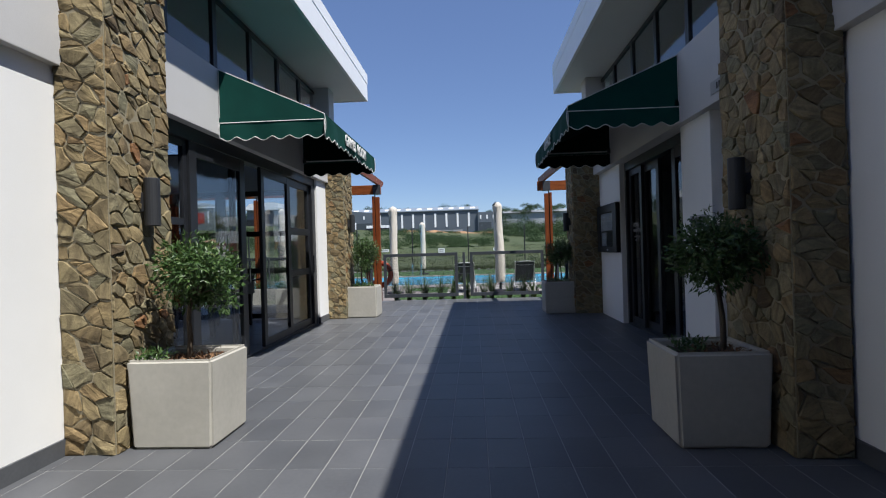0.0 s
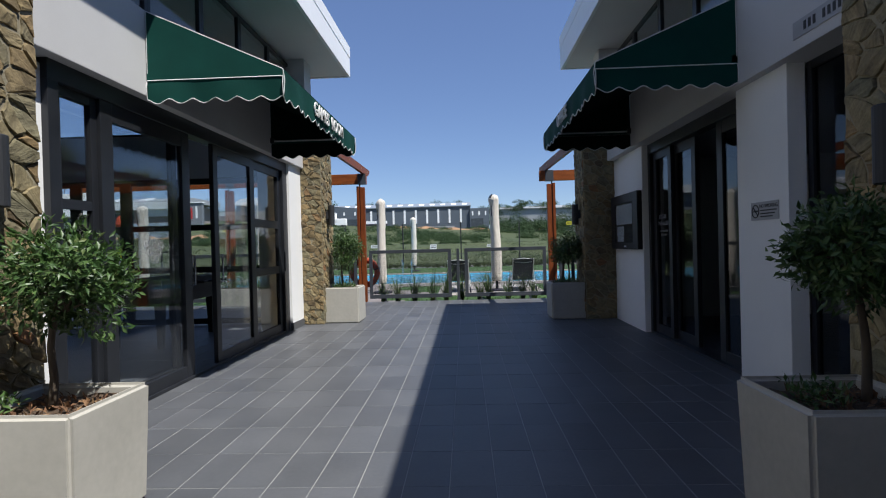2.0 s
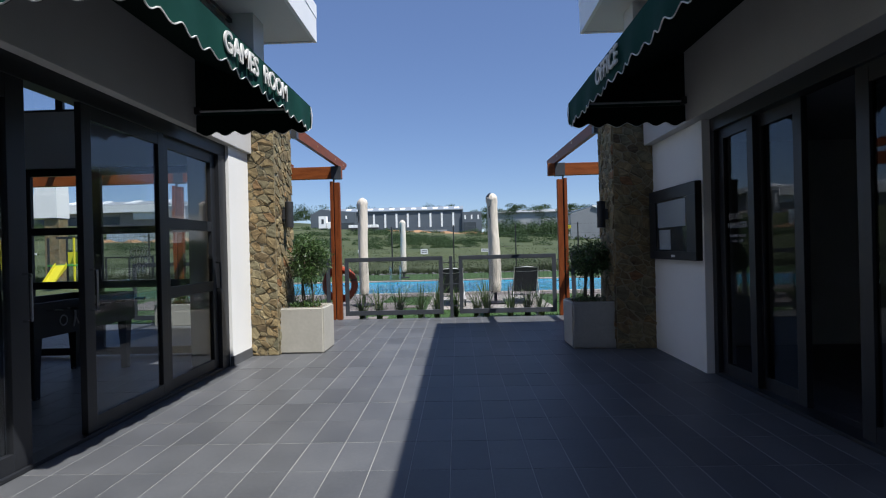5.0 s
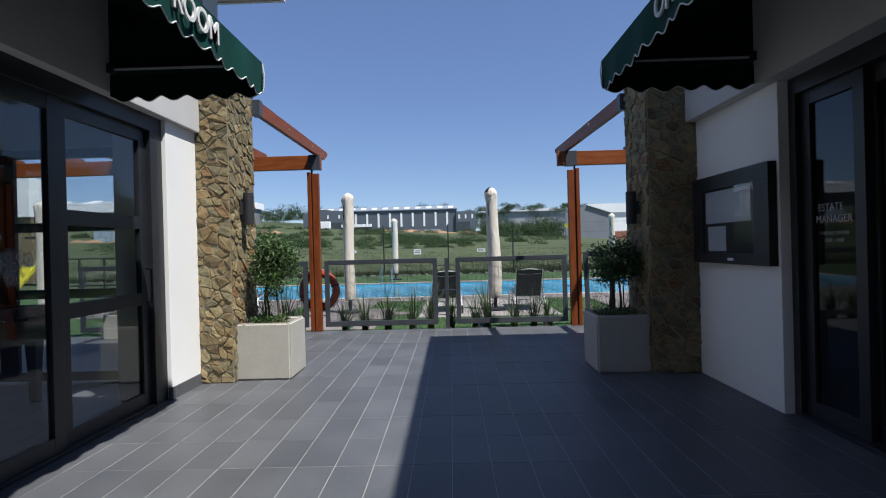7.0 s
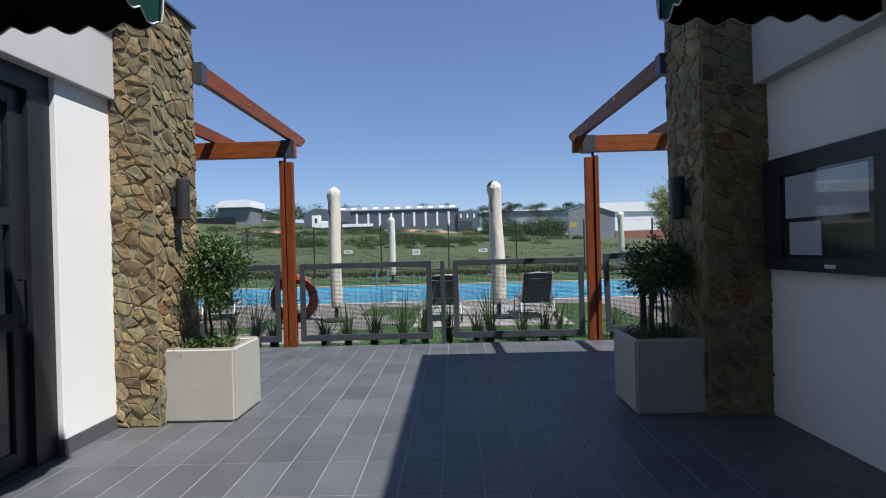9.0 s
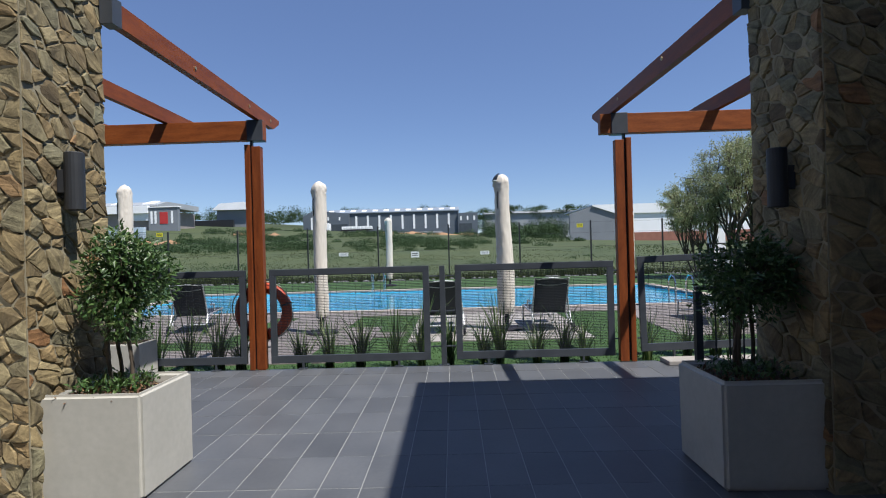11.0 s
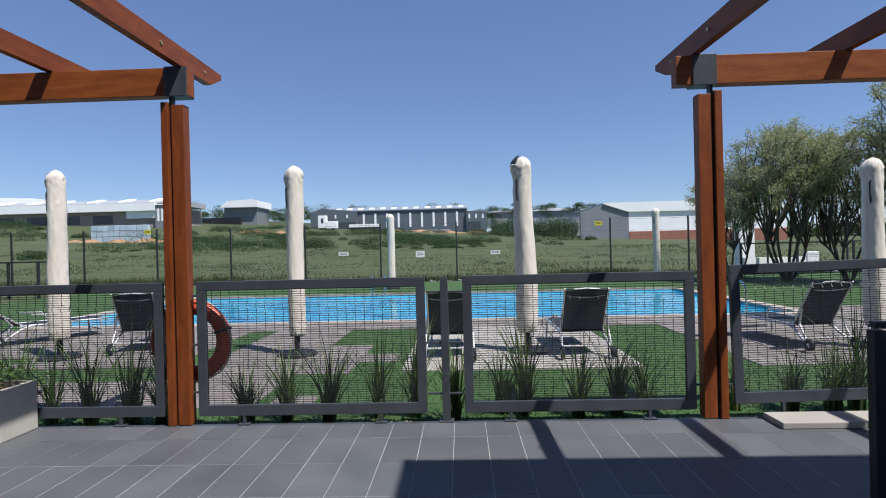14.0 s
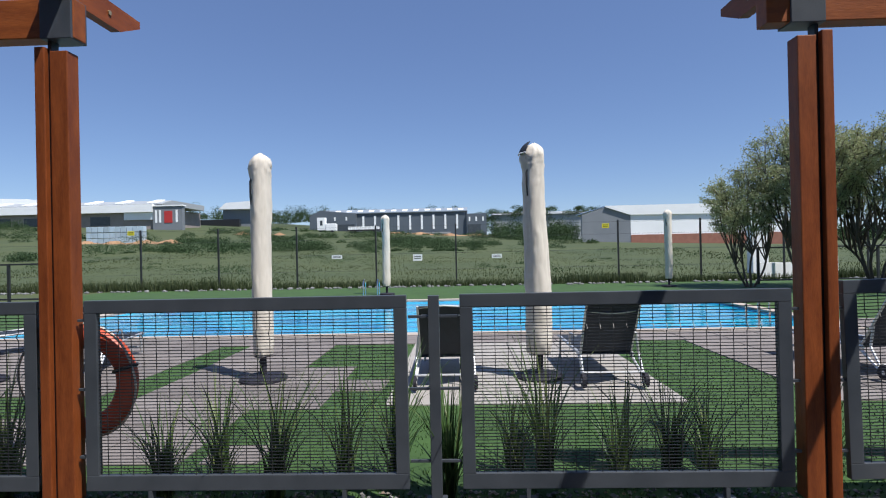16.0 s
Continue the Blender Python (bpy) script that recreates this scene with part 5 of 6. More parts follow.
for a in ((-.66, -.54, -1.14, 1.14), (.54, .66, -1.14, 1.14)):
    part("cushion_rail", box(*a, .77, .84, .012), M_BLACK, t)
for a in ((-.54, .54, -1.14, -1.02), (-.54, .54, 1.02, 1.14)):
    part("cushion_rail", box(*a, .77, .84, .012), M_BLACK, t)
setting("column_games", box(-7.6, -7.35, 8.9, 9.15, 0, 4.3), M_BLACK, "black column in the games room", "column")

# ---- play frame on the lawn beyond the games room ----
play = thing("climbing_tower", "yellow and green climbing frame with a red top on the lawn", "play frame", "", (-18.15, 28.7, GZ))
for sx in (-.6, .6):
    for sy in (-.6, .6):
        part("post", tube([(sx, sy, 0), (sx, sy, 2.35)], .05, 10), M_YELLOW if sx > 0 else M_BLACK, play)
part("deck", box(-.65, .65, -.65, .65, 1.05, 1.12, .01), M_GREENPAINT, play)
part("side_panel", box(-.6, .6, .58, .62, 1.15, 1.7, .01), M_YELLOW, play)
part("slide", prism([(-.65, 1.1), (-1.5, .22), (-1.7, .18), (-1.7, .10), (-.65, .98)], "x", -.25, .25), M_YELLOW, play)
for sy in (-.27, .25):
    part("slide_edge", prism([(-.65, 1.22), (-1.5, .34), (-1.7, .30), (-1.7, .10), (-.65, .98)], "x", sy, sy + .03), M_YELLOW, play)
part("top_beam", box(-.65, .90, -.05, .05, 2.32, 2.42, .01), M_BLACK, play)
part("top_knob", lathe([(.03, 2.42), (.16, 2.55), (.26, 2.85), (.22, 3.12), (.10, 3.28), (.02, 3.32)], 18, (.65, 0)), M_RING, play, "red rounded top")
den = thing("play_den", "yellow play panel with a white picket screen", "play panel", "", (-21.9, 28.9, GZ))
part("panel", box(-.25, .25, -.04, .04, .9, 2.35, .03), M_YELLOW, den)
for k in range(7):
    part("picket", box(.4 + k * .22, .5 + k * .22, -.02, .02, 0, 2.0, .008), M_PAPER, den)
part("picket_rail", box(-.25, 1.95, .022, .05, 1.6, 1.7, .005), M_PAPER, den)
part("post", box(-.25, .25, -.05, .05, 0, .9, .02), M_BLACK, den)

# ---- wing of the clubhouse west of the pool ----
wing = thing("clubhouse_wing", "white clubhouse wing with a deep balcony slab", "building", "", (0, 0, 0))
part("balcony_slab", box(-36, -22.4, 33.6, 34.6, 3.55, 4.92, .02), M_PLASTER, wing)
part("upper_block", box(-23.7, -22.42, 33.62, 34.58, 4.924, 5.65), M_PLASTER, wing)
part("balcony_rail", box(-35.9, -23.8, 33.70, 33.76, 5.92, 5.98, .006), M_BLACK, wing, "black steel handrail")
for k in range(40):
    part("baluster", box(-35.9 + k * .3, -35.87 + k * .3, 33.72, 33.74, 4.92, 5.92), M_BLACK, wing)
for x in (-35.6, -29.6):
    part("column", box(x, x + .7, 33.75, 34.45, GZ - .05, 3.55, .01), M_PLASTER, wing)
rubble_pillar("stone_pillar", -23.25, -22.42, 33.75, 34.45, 3.53, 15, "pillar of brown rubble stone under the balcony")

# ---- frosted stickers on the glass doors ----
M_FROST = bpy.data.materials.new("frosted_film")
M_FROST.use_nodes = True
fn = M_FROST.node_tree
veil, blend = fn.nodes.new("ShaderNodeBsdfTransparent"), fn.nodes.new("ShaderNodeMixShader")
fn.nodes["Principled BSDF"].inputs["Base Color"].default_value = (0.30, 0.32, 0.33, 1)
fn.nodes["Principled BSDF"].inputs["Roughness"].default_value = 0.7
blend.inputs[0].default_value = 0.18
fn.links.new(veil.outputs[0], blend.inputs[1])
fn.links.new(fn.nodes["Principled BSDF"].outputs[0], blend.inputs[2])
fn.links.new(blend.outputs[0], fn.nodes["Material Output"].inputs[0])
for y in (6.42, 8.36):
    film = thing("glass_sticker", "frosted sticker of clustered balls on the door glass", "sticker", "door stickers", (LD + .0345, y, 1.32))
    for i, (dy, dz) in enumerate(((-.12, .05), (-.04, .065), (.05, .06), (.12, .04), (-.08, -.015), (0, -.005), (.08, -.02), (-.03, -.075), (.04, -.08))):
        turn = Matrix.Translation((.0004 * i, dy, dz)) @ Matrix.Rotation(math.pi / 2, 4, "Y")
        disc = lathe([(.052, 0), (.052, .0009)], 22)
        bmesh.ops.transform(disc, matrix=turn, verts=disc.verts)
        ball = part("ball", disc, M_FROST, film)
        ball.visible_shadow = False
        loop = [turn @ Vector((.026 * math.cos(k * math.pi / 8), .026 * math.sin(k * math.pi / 8), .001)) for k in range(17)]
        part("ring", tube(loop, .0012, 4), M_SIGN, ball)


# ---- far buildings ----
def windows_row(parent, y, xs_, z0, z1, w, mat):
    for x in xs_:
        part("window", box(x - w / 2, x + w / 2, y - .08, y + .02, z0, z1), mat, parent)


M_FARGLASS = material("dark_window", (0.04, 0.05, 0.06), (0.07, 0.08, 0.09), 0.25, scale=1, fine=5, bump=0.0)
M_ROOFBLUE = material("blue_grey_roof_sheet", (0.19, 0.23, 0.28), (0.25, 0.29, 0.34), 0.45, scale=0.3, fine=6, bump=0.0)
M_BROWN = material("brown_face_brick", (0.24, 0.205, 0.19), (0.33, 0.29, 0.27), 0.85, scale=0.6, fine=7, bump=0.0)
M_GREYSHADE = material("grey_and_shaded_sheet", (0.17, 0.185, 0.205), (0.22, 0.235, 0.255), 0.5, scale=0.3, fine=5, bump=0.0)
b = thing("warehouse", "long dark grey warehouse with pale vertical strips", "warehouse", "distant buildings", (0, 0, 0))
part("wall", box(-39, 2, 215, 250, 4, 16.05), M_GREYCLAD, b)
part("roof", prism([(214.5, 15.95), (214.5, 16.25), (219, 17.75), (232, 18.4), (250, 16.2), (250, 15.95)], "x", -52.3, 2.4), M_ROOFBLUE, b, "blue-grey sheet roof")
for k in range(13):
    x = -51.6 + k * 4.22
    part("skylight", prism([(215.6, 16.60), (215.6, 16.70), (217.6, 17.38), (217.6, 17.26)], "x", x, x + 1.9), M_WHITE, b, "white roof light")
for k in range(9):
    x = -37.0 + k * 4.39
    part("strip", box(x, x + .75, 214.85, 215.05, 9.6, 15.0), M_WHITE, b, "white translucent wall strip")
part("wing", prism([(-56.4, 4), (-39.02, 4), (-39.02, 15.9), (-52.3, 17.3), (-56.4, 15.3)], "y", 213, 245), M_GREYCLAD, b)
part("door", box(-48.2, -39.6, 212.9, 213.05, 7.6, 11.9), M_FARGLASS, b, "dark dock opening")
windows_row(b, 213, [-46.9, -42.6], 13.4, 14.7, .6, M_WHITE)
part("annex", box(2.02, 9.4, 214, 246, 4, 15.0), M_GREYCLAD, b)
windows_row(b, 214, [3.1, 5.6, 8.1], 12.2, 13.8, .6, M_WHITE)
part("door", box(2.4, 7.2, 213.9, 214.05, 7.4, 11.0), M_FARGLASS, b, "dark dock opening")
part("pallet_row", box(-24, -4, 211, 212, 6.5, 8.3), M_SIGN, b, "row of stacked goods along the wall")
b = thing("white_factory", "long white factory with a banded facade", "factory", "distant buildings", (0, 0, 0))
part("wall", box(-190, -91.4, 171, 200, 8, 16.2), M_BROWN, b, "brown brick lower wall")
part("facade_band", box(-190, -91.2, 169.6, 171, 14.7, 17.0), M_WHITE, b)
part("entrance_wall", box(-100.2, -91.3, 170.4, 171, 12.5, 14.68), M_WHITE, b)
part("roof", prism([(171, 17.0), (171, 17.3), (177, 18.7), (198, 18.7), (198, 17.0)], "x", -190, -89), M_GREYLIGHT, b, "pale grey sheet roof")
for k in range(11):
    x = -189.6 + k * 9.6
    part("skylight", prism([(171.2, 17.4), (171.2, 17.75), (176.8, 19.0), (176.8, 18.6)], "x", x, x + 2.4), M_WHITE, b, "white roof light")
for k in range(7):
    part("window", box(-172 + k * 10.2, -166 + k * 10.2, 170.9, 171.02, 11.0, 13.6), M_FARGLASS, b)
part("annex", box(-91.15, -82.3, 170, 171.5, 8, 16.3), M_GREYSHADE, b)
part("entrance", box(-87.7, -85.3, 169.9, 170.05, 11.4, 14.9), M_REDPAINT, b, "red entrance door")
windows_row(b, 170, [-84.0, -90.2, -89.0], 11.5, 15.2, .6, M_WHITE)
part("annex_roof", box(-91.0, -82, 169.7, 171.8, 16.3, 16.65), M_WHITE, b)
part("roof_vault", prism([(-190, 18.7), (-129, 18.7), (-131, 19.6), (-137, 20.5), (-150, 21.0), (-190, 21.2)], "y", 180, 197), M_WHITE, b, "white vaulted roof")
b = thing("hill_house", "white-roofed house on the rise", "house", "distant buildings", (0, 0, 0))
part("wall", box(-97, -83.4, 231, 245, 8, 20), M_GREYSHADE, b)
part("roof", prism([(-98, 20), (-95, 22.6), (-85, 23.1), (-82.6, 22.6), (-82.6, 19.9)], "y", 229, 246), M_WHITE, b)
part("yard_wall", box(-103.4, -87.7, 224.6, 226, 8, 15.6), M_BLACK, b, "long black yard wall")
b = thing("shed", "pale shed with a white roof on a brick plinth", "shed", "distant buildings", (0, 0, 0))
part("side_wall", box(36.4, 70, 130, 160, 3.7, 8.4), M_WHITE, b)
# gable grey is deepened to stand for the shade on this end
part("gable_wall", prism([(26.0, 3.9), (36.39, 3.7), (36.39, 8.4), (31.2, 10.1), (26.0, 8.5)], "y", 130, 131), M_GREYSHADE, b, "grey sheeted gable, darkened in colour for its shade")
part("roof", prism([(36.2, 8.3), (72, 8.1), (72, 8.5), (66, 10.4), (31.0, 10.35), (30.9, 10.1)], "y", 129.6, 160), M_WHITE, b)
part("plinth", box(36.4, 70, 129.8, 130, -1, 4.0), M_BRICKRED, b)
part("gable_base", box(26.0, 36.4, 129.9, 130.5, -1, 3.9), M_GREYSHADE, b)
b = thing("far_warehouse", "pale low warehouse beyond the trees", "warehouse", "distant buildings", (0, 0, 0))
part("wall", box(15, 62, 262, 290, 5, 17.4), M_GREYLIGHT, b)
part("roof", prism([(261, 17.2), (275, 19.2), (291, 17.2)], "x", 14.5, 62.5), M_GREYLIGHT, b)
b = thing("truck", "white box truck parked by the warehouse", "truck", "vehicles", (-44, 190, 7.9))
part("box_body", box(-3.2, -.6, -1.2, 1.2, 1.1, 5.2, .05), M_WHITE, b)
part("cab", box(-.5, 3.0, -1.2, 1.2, .8, 3.2, .2), M_WHITE, b)
part("windscreen", box(-2.2, -1.4, -1.26, -1.2, 2.6, 4.2), M_FARGLASS, b)
for x in (-2.2, 1.8):
    part("wheel", tube([(x, -1.3, .5), (x, -1.0, .5)], .5, 14), M_BASE, b)
b = thing("flatbed_trailer", "white flatbed trailer with crates", "trailer", "vehicles", (-32, 190, 7.6))
part("bed", box(-5.2, 5.2, -1.2, 1.2, .9, 1.3, .03), M_BASE, b)
for k in range(8):
    part("crate", box(-5 + k * 1.27, -3.9 + k * 1.27, -1.1, 1.1, 1.3, 2.3, .03), M_WHITE, b)
for x in (-3.6, 3.6):
    part("wheel", tube([(x, -1.3, .5), (x, -1.0, .5)], .5, 14), M_BASE, b)
b = thing("crate_stack", "stack of pale blue plastic crates", "crates", "", (-63.7, 110, 3.9))
M_CRATE = material("blue_plastic", (0.32, 0.42, 0.50), (0.44, 0.53, 0.60), 0.5, scale=1, fine=9, bump=0.0, spread=.15)
cm = mesh_of(box(-.5, .5, -.5, .5, -.5, .5, .06), "crate", M_CRATE)
for i in range(10):
    for j in range(3):
        piece("crate", cm, b, (-4.9 + i * 1.09, 0, .55 + j * 1.08))

# ---- perimeter fence beyond the pool ----
pf = thing("perimeter_fence", "tall black steel fence posts with fine wires", "fence", "", (0, 36, 0))
for k in range(-9, 9):
    x = -.3 + k * 3.66
    part("post", box(x - .035, x + .035, -.035, .035, GZ - .1, 2.68, .004), M_BLACK, pf)
for z in (0.6, 1.35, 2.05, 2.6):
    part("wire", tube([(-33, 0, z), (30, 0, z)], .006, 4), M_STEEL, pf)
for x, z, w, h, mat, lab in ((-2.05, 1.16, .42, .30, M_PAPER, "white warning plate on the fence"), (-5.75, 1.26, .48, .18, M_PAPER, "white warning plate on the fence"),
                             (1.55, 1.16, .46, .18, M_PAPER, "white warning plate on the fence"), (6.45, 2.42, .32, .2, M_YELLOW, "yellow warning plate on the fence"), (-15.35, 2.55, .32, .2, M_YELLOW, "yellow warning plate on the fence")):
    pl = thing("warning_sign", lab, "sign", "fence signs", (x, 35.93, z))
    part("plate", box(-w / 2, w / 2, -.01, .01, -h / 2, h / 2, .003), mat, pl)
    for k in range(2):
        part("text_bar", box(-w * .36, w * .36, -.013, -.01, h * (.12 - .3 * k), h * (.24 - .3 * k)), M_INK, pl)
for x0, x1, y, h, nm in ((-18.5, -15.0, 30, 1.42, "low_fence"), (11.6, 18.5, 33, 1.45, "low_fence")):
    lf = thing(nm, "low black steel fence on the lawn", "fence", "low fences", ((x0 + x1) / 2, y, GZ))
    w = (x1 - x0) / 2
    part("top_rail", box(-w, w, -.03, .03, h - .06, h, .004), M_BLACK, lf)
    part("bottom_rail", box(-w, w, -.03, .03, .12, .18, .004), M_BLACK, lf)
    for k in range(4):
        x = -w + 2 * w * k / 3
        part("post", box(x - .04, x + .04, -.04, .04, 0, h, .004), M_BLACK, lf)
gate = thing("gate_pillar", "white plastered gate pillar by the trees", "pillar", "", (15.3, 40, land(15, 40)))
part("shaft", box(-.4, .4, -.3, .3, 0, 2.4, .02), M_PLASTER, gate)
part("cap", box(-.46, .46, -.36, .36, 2.4, 2.5, .02), M_PLASTER, gate)
bench = thing("low_wall", "low white garden wall under the trees", "garden wall", "", (15.1, 36.4, GZ))
part("wall", box(-1.7, 1.7, -.15, .15, -.05, .72, .02), M_PLASTER, bench)
part("end_block", box(1.2, 1.75, -.18, .18, .0, .95, .02), M_PLASTER, bench)


# ---- trees ----
def tree(x, y, z, h, spread, seed, stems=3, leaves=26000, label="feathery multi-stemmed tree with pale green leaves"):
    """Several slender stems that fan out into a domed, airy crown."""
    r = random.Random(seed)
    t = thing("tree", label, "tree", "lawn trees", (x, y, z))
    wood, twigs = bmesh.new(), []
    centre, rx, rz = Vector((0, 0, h * .66)), h * spread, h * .34

    def bough(p0, p1, r0, r1, sag):
        pts = []
        side = vec(r) * (p1 - p0).length * .10
        for i in range(7):
            f = i / 6
            pts.append(p0.lerp(p1, f) + side * math.sin(math.pi * f) + Vector((0, 0, sag * math.sin(math.pi * f))))
        add_tube(wood, pts, [r0 + (r1 - r0) * i / 6 for i in range(7)], 6 if r0 > .02 else 4, False)
        return pts
    for k in range(stems):
        a = 2 * math.pi * k / stems + r.uniform(-.4, .4)
        fork = Vector((math.cos(a) * rx * .40, math.sin(a) * rx * .40, h * r.uniform(.26, .40)))
        pts = bough(Vector((math.cos(a) * .10, math.sin(a) * .10, -.05)), fork, h * .0098, h * .0070, .05)
        for m in range(11):
            b = a + r.uniform(-1.9, 1.9)
            e = r.uniform(.10, 1.5)
            tip = centre + Vector((math.cos(b) * math.cos(e) * rx, math.sin(b) * math.cos(e) * rx, math.sin(e) * rz - .04 * h)) * r.uniform(.78, .93)
            branch = bough(pts[r.randint(4, 6)], tip, h * .0055, h * .0020, .08)
            for q in range(10):
                p0 = branch[r.randint(3, 6)]
                v = vec(r)
                p1 = p0 + (Vector((v.x, v.y, abs(v.z) * .8)) + (p0 - centre).normalized() * .4) * h * r.uniform(.05, .10)
                tw = bough(p0, p1, h * .0022, h * .0008, .02)
                twigs += tw[2:]
    part("trunk", wood, M_BARK, t, "slender grey branching stems", True)
    bm = bmesh.new()
    for k in range(leaves):
        p = twigs[r.randrange(len(twigs))]
        q = p + vec(r) * r.uniform(.02, .24)
        d, w = vec(r) + Vector((0, 0, -.3)), vec(r)
        d.normalize()
        w = (w - d * w.dot(d)).normalized()
        ln, wd = r.uniform(.05, .09), r.uniform(.014, .024)
        v = [bm.verts.new(c) for c in (q, q + d * ln * .5 + w * wd, q + d * ln, q + d * ln * .5 - w * wd)]
        bm.faces.new((v[0], v[1], v[2]))
        bm.faces.new((v[0], v[2], v[3]))
    part("crown", bm, M_LEAF_PALE, t, "airy crown of small pale green leaves")
    return t


tree(10.5, 31.5, GZ, 4.3, .36, 61, 4, 22000)
tree(12.1, 30.6, GZ, 5.85, .40, 62, 6, 34000)
tree(13.9, 30.0, GZ, 5.5, .38, 63, 6, 30000)
tree(14.9, 27.3, GZ, 7.0, .36, 64, 5, 36000)

# ---- wild growth ----
def stuff(name, bm, mat, label, category):
    ob = part(name, bm, mat, None)
    return tagged(ob, label, category, kind="stuff")


r = random.Random(5)
bm = bmesh.new()
for k in range(52000):
    y = 35.2 + 52 * r.random() ** 2.6
    x = r.uniform(-1.05, .95) * (y - 8) * .95
    s = .07 + (y - 35) * .006
    h = r.uniform(.35, 1.1) * (.10 + .42 * math.exp(-(y - 35) / 2.6)) * (1.3 if noise.noise((x * .12, y * .12, 0)) > 0 else .8)
    p = Vector((x, y, land(x, y) - .03))
    a = r.uniform(0, 6.28)
    d = Vector((math.cos(a), math.sin(a), 0)) * s * .25
    top = p + Vector((r.uniform(-.3, .3) * h, r.uniform(-.2, .2) * h, h))
    v = [bm.verts.new(q) for q in (p - d, p + d, top)]
    bm.faces.new(v)
stuff("field_grass", bm, M_FIELD, "tall rough grass filling the valley", "grass")

bm = bmesh.new()


def bush(bm, c, rad, hgt, n, size):
    for k in range(n):
        v = vec(r)
        p = c + Vector((v.x * rad, v.y * rad, abs(v.z) * hgt)) * r.uniform(.55, 1.0)
        add_leaf(bm, p, vec(r) + v, v + vec(r) * .5, size * r.uniform(.7, 1.4), size * r.uniform(.4, .7))


for k in range(85):
    y = r.uniform(66, 165)
    x = r.uniform(-.95, .9) * (y + 5)
    if y < 100 and noise.noise((x * .05, y * .05, 3.0)) < -.05:
        continue
    if x > 22:
        continue
    rad = r.uniform(1.2, 3.0)
    for j in range(r.randint(1, 4)):
        xx, yy = x + r.uniform(-4, 4), y + r.uniform(-2, 2)
        bush(bm, Vector((xx, yy, land(xx, yy))), rad, rad * r.uniform(.6, .95), 420, .15 + y * .0008)
for k in range(230):
    x, y = -72 + k * .37 + r.uniform(-2, 2), r.uniform(80, 118)
    rad = r.uniform(1.0, 3.2) * (.75 + .6 * noise.noise((x * .09, y * .09, 7.0)))
    if -77 < x < -53 and y < 111 or noise.noise((x * .07, y * .05, 1.0)) < -.22:
        continue
    bush(bm, Vector((x, y, land(x, y) - .2)), rad, rad * r.uniform(.55, 1.0), 430, .20)
for k in range(70):
    y = r.uniform(44, 84)
    x = r.uniform(-.9, .8) * y
    rad = r.uniform(.5, 1.5)
    bush(bm, Vector((x, y, land(x, y) - .1)), rad, rad * r.uniform(.35, .8), 170, .10)
for k in range(40):
    x, y = r.uniform(-70, 10), r.uniform(180, 205)
    bush(bm, Vector((x, y, land(x, y) - .5)), r.uniform(1.5, 3), r.uniform(.8, 1.8), 220, .4)
for k in range(30):
    x, y = 12 + r.uniform(-2, 16), r.uniform(150, 178)
    bush(bm, Vector((x, y, land(x, y))), r.uniform(2, 3.5), r.uniform(2.5, 5), 330, .45)
stuff("shrubs", bm, M_SHRUB, "dark green shrubs scattered over the valley", "shrubs")
bm = bmesh.new()
for k in range(210):
    x, y = -260 + k * 3.0 + r.uniform(-4, 4), r.uniform(242, 278)
    tall = r.uniform(3.0, 6.6) * (1.25 if -120 < x < 60 else .8)
    for j in range(3):
        bush(bm, Vector((x + r.uniform(-3, 3), y, land(x, y) + tall * .35)), r.uniform(2.2, 4.5), tall, 150, .6)
for k in range(34):
    x, y = -84 + k * 4.6 + r.uniform(-2.5, 2.5), r.uniform(256, 270)
    top = r.uniform(20.4, 23.2)
    for j in range(4):
        bush(bm, Vector((x + r.uniform(-3.5, 3.5), y, top - r.uniform(2.8, 7.5))), r.uniform(2.0, 3.6), r.uniform(1.6, 3.0), 250, .42)
for k in range(60):
    x, y = r.uniform(60, 260), r.uniform(180, 230)
    bush(bm, Vector((x, y, land(x, y))), r.uniform(4, 7), r.uniform(4, 7), 320, .9)
stuff("far_trees", bm, M_SHRUB, "line of distant trees on the horizon", "trees")

bm = bmesh.new()
for x0, x1, y in ((-74, -52, 107), (-26, 14, 188), (-60, -46, 150), (12, 34, 176)):
    n = 16
    rows = [[bm.verts.new((x0 + (x1 - x0) * i / n, y + j * 3.0, land(x0 + (x1 - x0) * i / n, y + j * 3.0) + (.5 + .35 * math.sin(i * 1.7 + x0) if 0 < i < n and j == 1 else -.3))) for i in range(n + 1)] for j in range(3)]
    for a, b2 in zip(rows, rows[1:]):
        for i in range(n):
            bm.faces.new((a[i], a[i + 1], b2[i + 1], b2[i]))
setting("earth_bank", bm, M_EARTH, "banks of bare orange earth", "ground", smooth=True)

bm = bmesh.new()
for k in range(260):
    x, y, s = r.uniform(-22, 18), 34.9 + r.uniform(-.25, .25), r.uniform(.04, .10)
    tmp = bmesh.new()
    bmesh.ops.create_icosphere(tmp, subdivisions=1, radius=s)
    for v in tmp.verts:
        v.co = Vector((v.co.x * r.uniform(.8, 1.4), v.co.y, v.co.z * .7)) + Vector((x, y, GZ + s * .3))
    join(bm, tmp)
stuff("edging_stones", bm, M_SLATESTONE, "row of small grey edging stones", "stones")

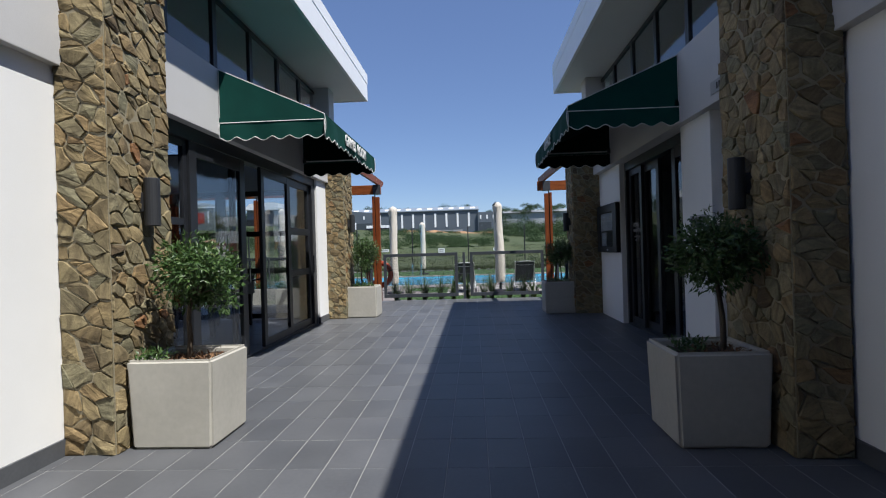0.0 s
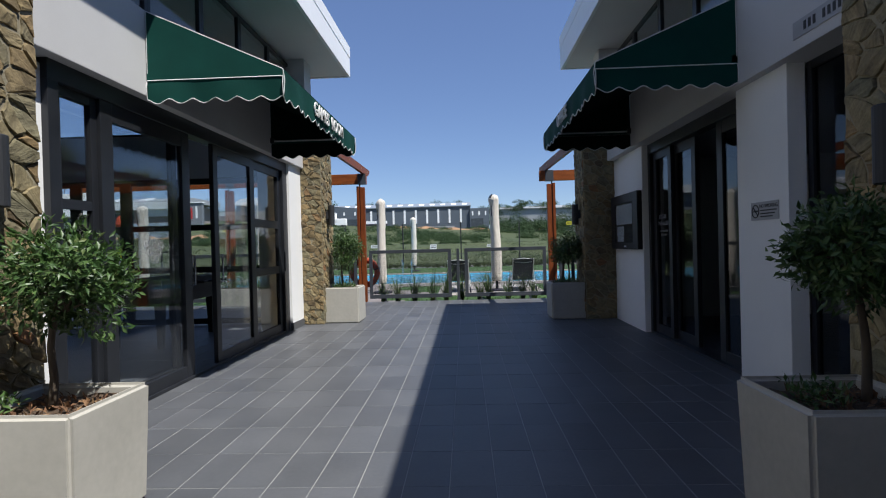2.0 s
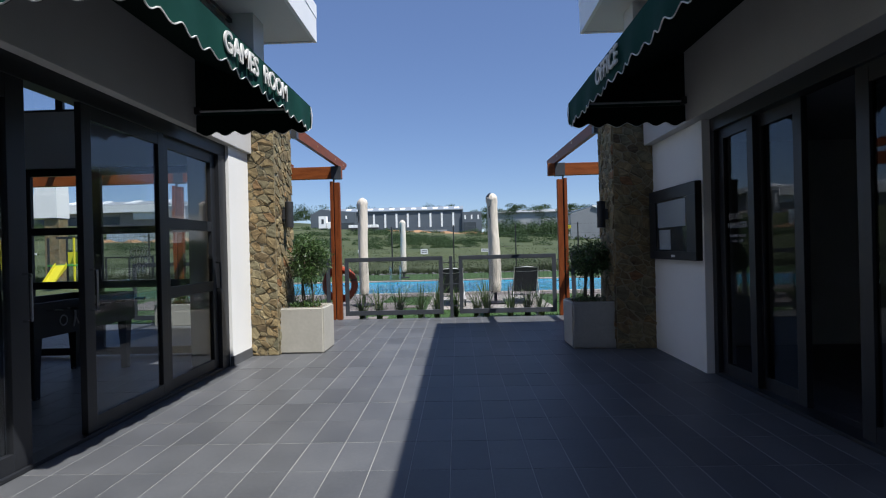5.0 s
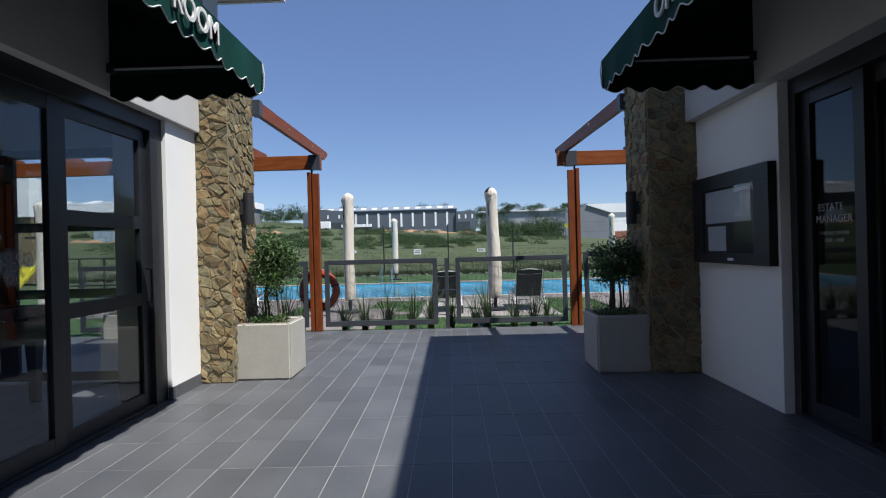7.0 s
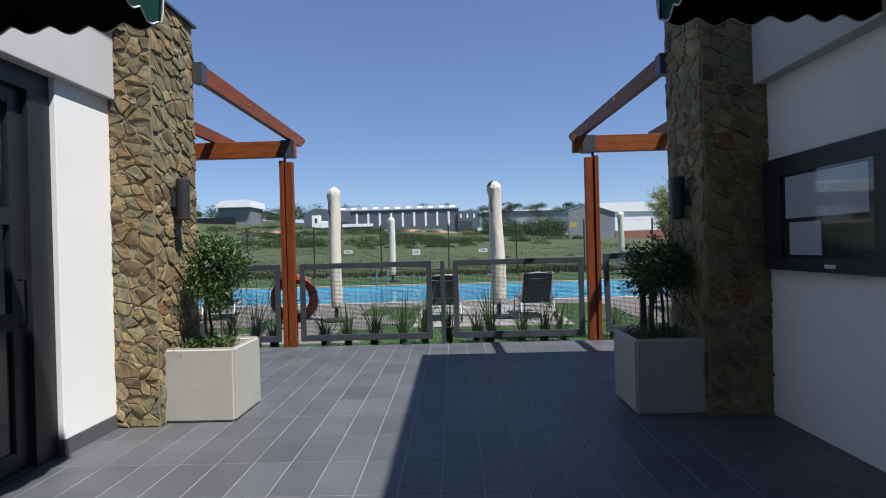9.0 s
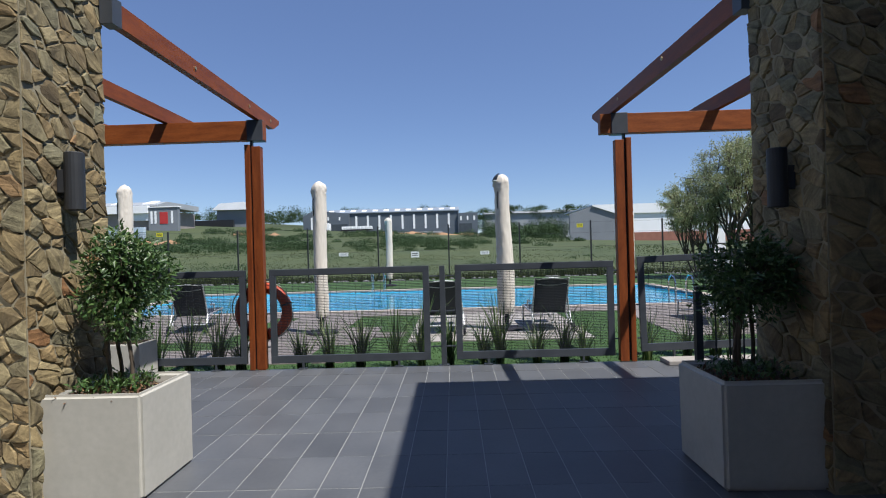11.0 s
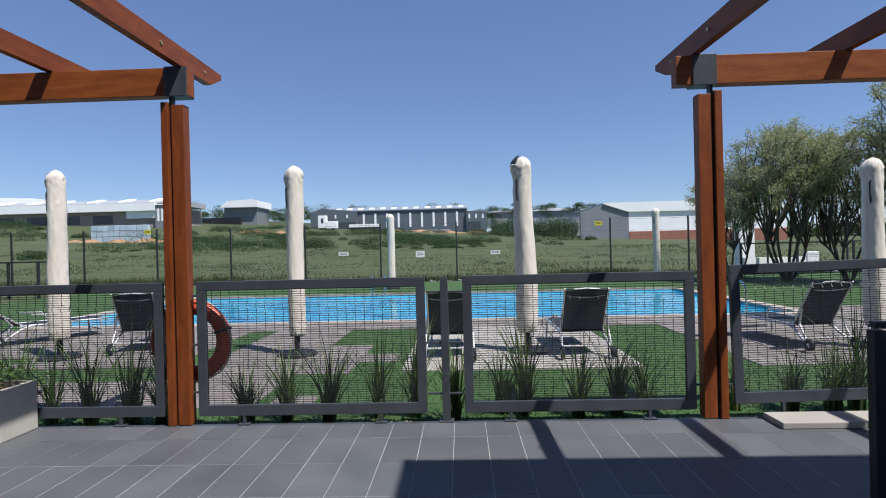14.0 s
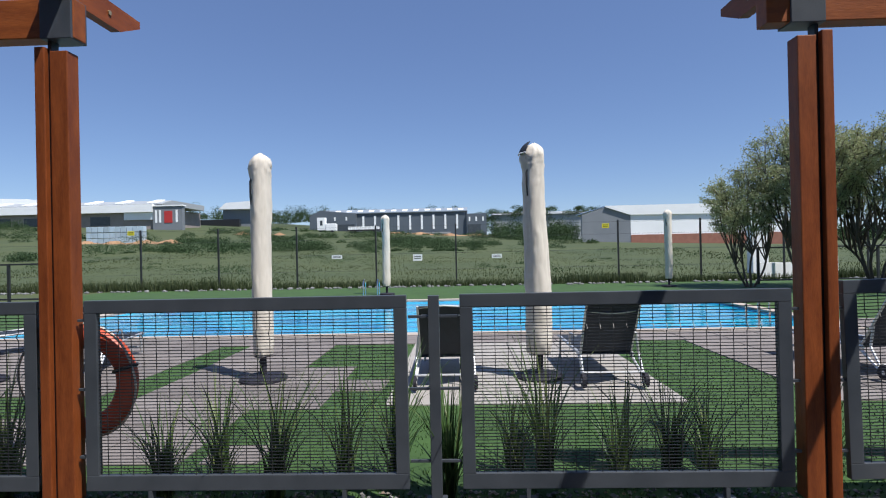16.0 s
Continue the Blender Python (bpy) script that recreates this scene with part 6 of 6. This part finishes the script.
# gravel and dead leaves along the terrace edge
gv, gf = [], []
for k in range(3200):
    x, y, q = r.uniform(-7.5, 8), r.uniform(14.30, 14.62), r.uniform(.007, .020)
    o = len(gv)
    a = r.uniform(0, 1.57)
    ca, sa = math.cos(a) * q, math.sin(a) * q
    z = GZ + q * .4 + r.uniform(0, .006)
    gv += [(x + ca, y + sa, z), (x - sa, y + ca * r.uniform(.6, 1), z), (x - ca, y - sa, z), (x + sa, y - ca, z), (x, y, z + q * r.uniform(.4, .8)), (x, y, z - q * .5)]
    gf += [(o + i, o + (i + 1) % 4, o + 4) for i in range(4)] + [(o + (i + 1) % 4, o + i, o + 5) for i in range(4)]
gm = bpy.data.meshes.new("gravel")
gm.from_pydata(gv, [], gf)
M_GRAVEL = ramped(material("mixed_gravel", (0.7, 0.7, 0.7), (1.1, 1.1, 1.1), 0.9, scale=30, fine=120, bump=0.1), [(0, (0.07, 0.07, 0.07)), (0.5, (0.16, 0.155, 0.15)), (0.85, (0.26, 0.25, 0.235)), (1, (0.22, 0.14, 0.08))], island=True)
gm.materials.append(M_GRAVEL)
tagged(new("gravel", gm), "grey gravel strip along the terrace edge", "gravel", kind="stuff")

# short blades of the lawn near the terrace
paved = slabs + [(-.86, 2.2, 16.6, 20.28)]
bm = bmesh.new()
for k in range(42000):
    x, y = r.uniform(-7, 8), 14.32 + 6.8 * r.random() ** 1.3
    if any(a - .02 < x < b2 + .02 and c - .02 < y < d + .02 for a, b2, c, d in paved):
        continue
    a, h, w = r.uniform(0, 6.28), r.uniform(.015, .035), .006
    dx, dy = math.cos(a) * w, math.sin(a) * w
    v = [bm.verts.new(q) for q in ((x - dx, y - dy, GZ), (x + dx, y + dy, GZ), (x + r.uniform(-.02, .02), y + r.uniform(-.02, .02), GZ + h))]
    bm.faces.new(v)
M_TURF = ramped(material("turf_blade", (0.75, 0.8, 0.7), (1, 1, 1), 0.8, scale=2, fine=20, bump=0.0), [(0, (0.032, 0.078, 0.015)), (0.6, (0.042, 0.097, 0.021)), (1, (0.058, 0.116, 0.028))], island=True)
stuff("lawn_blades", bm, M_TURF, "short green lawn grass", "grass")

# ---- floor tiles ----
TX, TY, TW, TL, JOINT = -.645, 10.41, .2487, .495, .0045
JOINT_X = .0044
tile_me = bpy.data.meshes.new("floor_tile")
hw, hl, c = TW / 2 - JOINT_X / 2, TL / 2 - JOINT / 2, .0012
tv = [(sx * hw, sy * hl, z) for z in (-.008, -c) for sx, sy in ((-1, -1), (1, -1), (1, 1), (-1, 1))] + [(sx * (hw - c), sy * (hl - c), 0) for sx, sy in ((-1, -1), (1, -1), (1, 1), (-1, 1))]
tf = [(8, 9, 10, 11)] + [(k + o, (k + 1) % 4 + o, (k + 1) % 4 + o + 4, k + o + 4) for o in (0, 4) for k in range(4)]
tile_me.from_pydata(tv, [], tf)
tile_me.materials.append(M_TILE)
M_TILE_REST = ramped(material("slate_floor_tile_field", (0.83, 0.83, 0.84), (1.22, 1.21, 1.20), 0.46, scale=2.2, fine=38, bump=0.10, gloss_var=0.08, spec=0.27), [(0, (0.084, 0.088, 0.096)), (1, (0.106, 0.110, 0.119))], island=True)
floor_ob = bpy.data.objects["floor"]
verts, faces = [], []
for i in range(-45, 43):
    for j in range(-41, 8):
        cx, cy = TX + (i + .5) * TW, TY + (j + .5) * TL
        if cy + hl > 14.2:
            continue
        lift = .0006 * math.sin(i * 12.9 + j * 78.2)
        if -6 <= i < 9 and -12 <= j < 8:
            ob = new("floor_tile", tile_me)
            ob.parent = floor_ob
            ob.location = (cx, cy, lift)
        else:
            o = len(verts)
            verts += [(x + cx, y + cy, z + lift) for x, y, z in tv]
            faces += [tuple(a + o for a in f) for f in tf]
# the cut row along the terrace edge
for i in range(-45, 43):
    cx, y0 = TX + (i + .5) * TW, TY + 7 * TL + JOINT / 2
    o = len(verts)
    verts += [(cx + sx * hw, yy, z) for z in (-.008, 0) for sx, yy in ((-1, y0), (1, y0), (1, 14.196), (-1, 14.196))]
    faces += [(o + 4, o + 5, o + 6, o + 7)] + [(o + k, o + (k + 1) % 4, o + (k + 1) % 4 + 4, o + k + 4) for k in range(4)]
me = bpy.data.meshes.new("floor_tiles_rest")
me.from_pydata(verts, [], faces)
me.materials.append(M_TILE_REST)
rest = new("floor_tiles_rest", me)
rest.parent = floor_ob
rest["kind"] = "stuff"
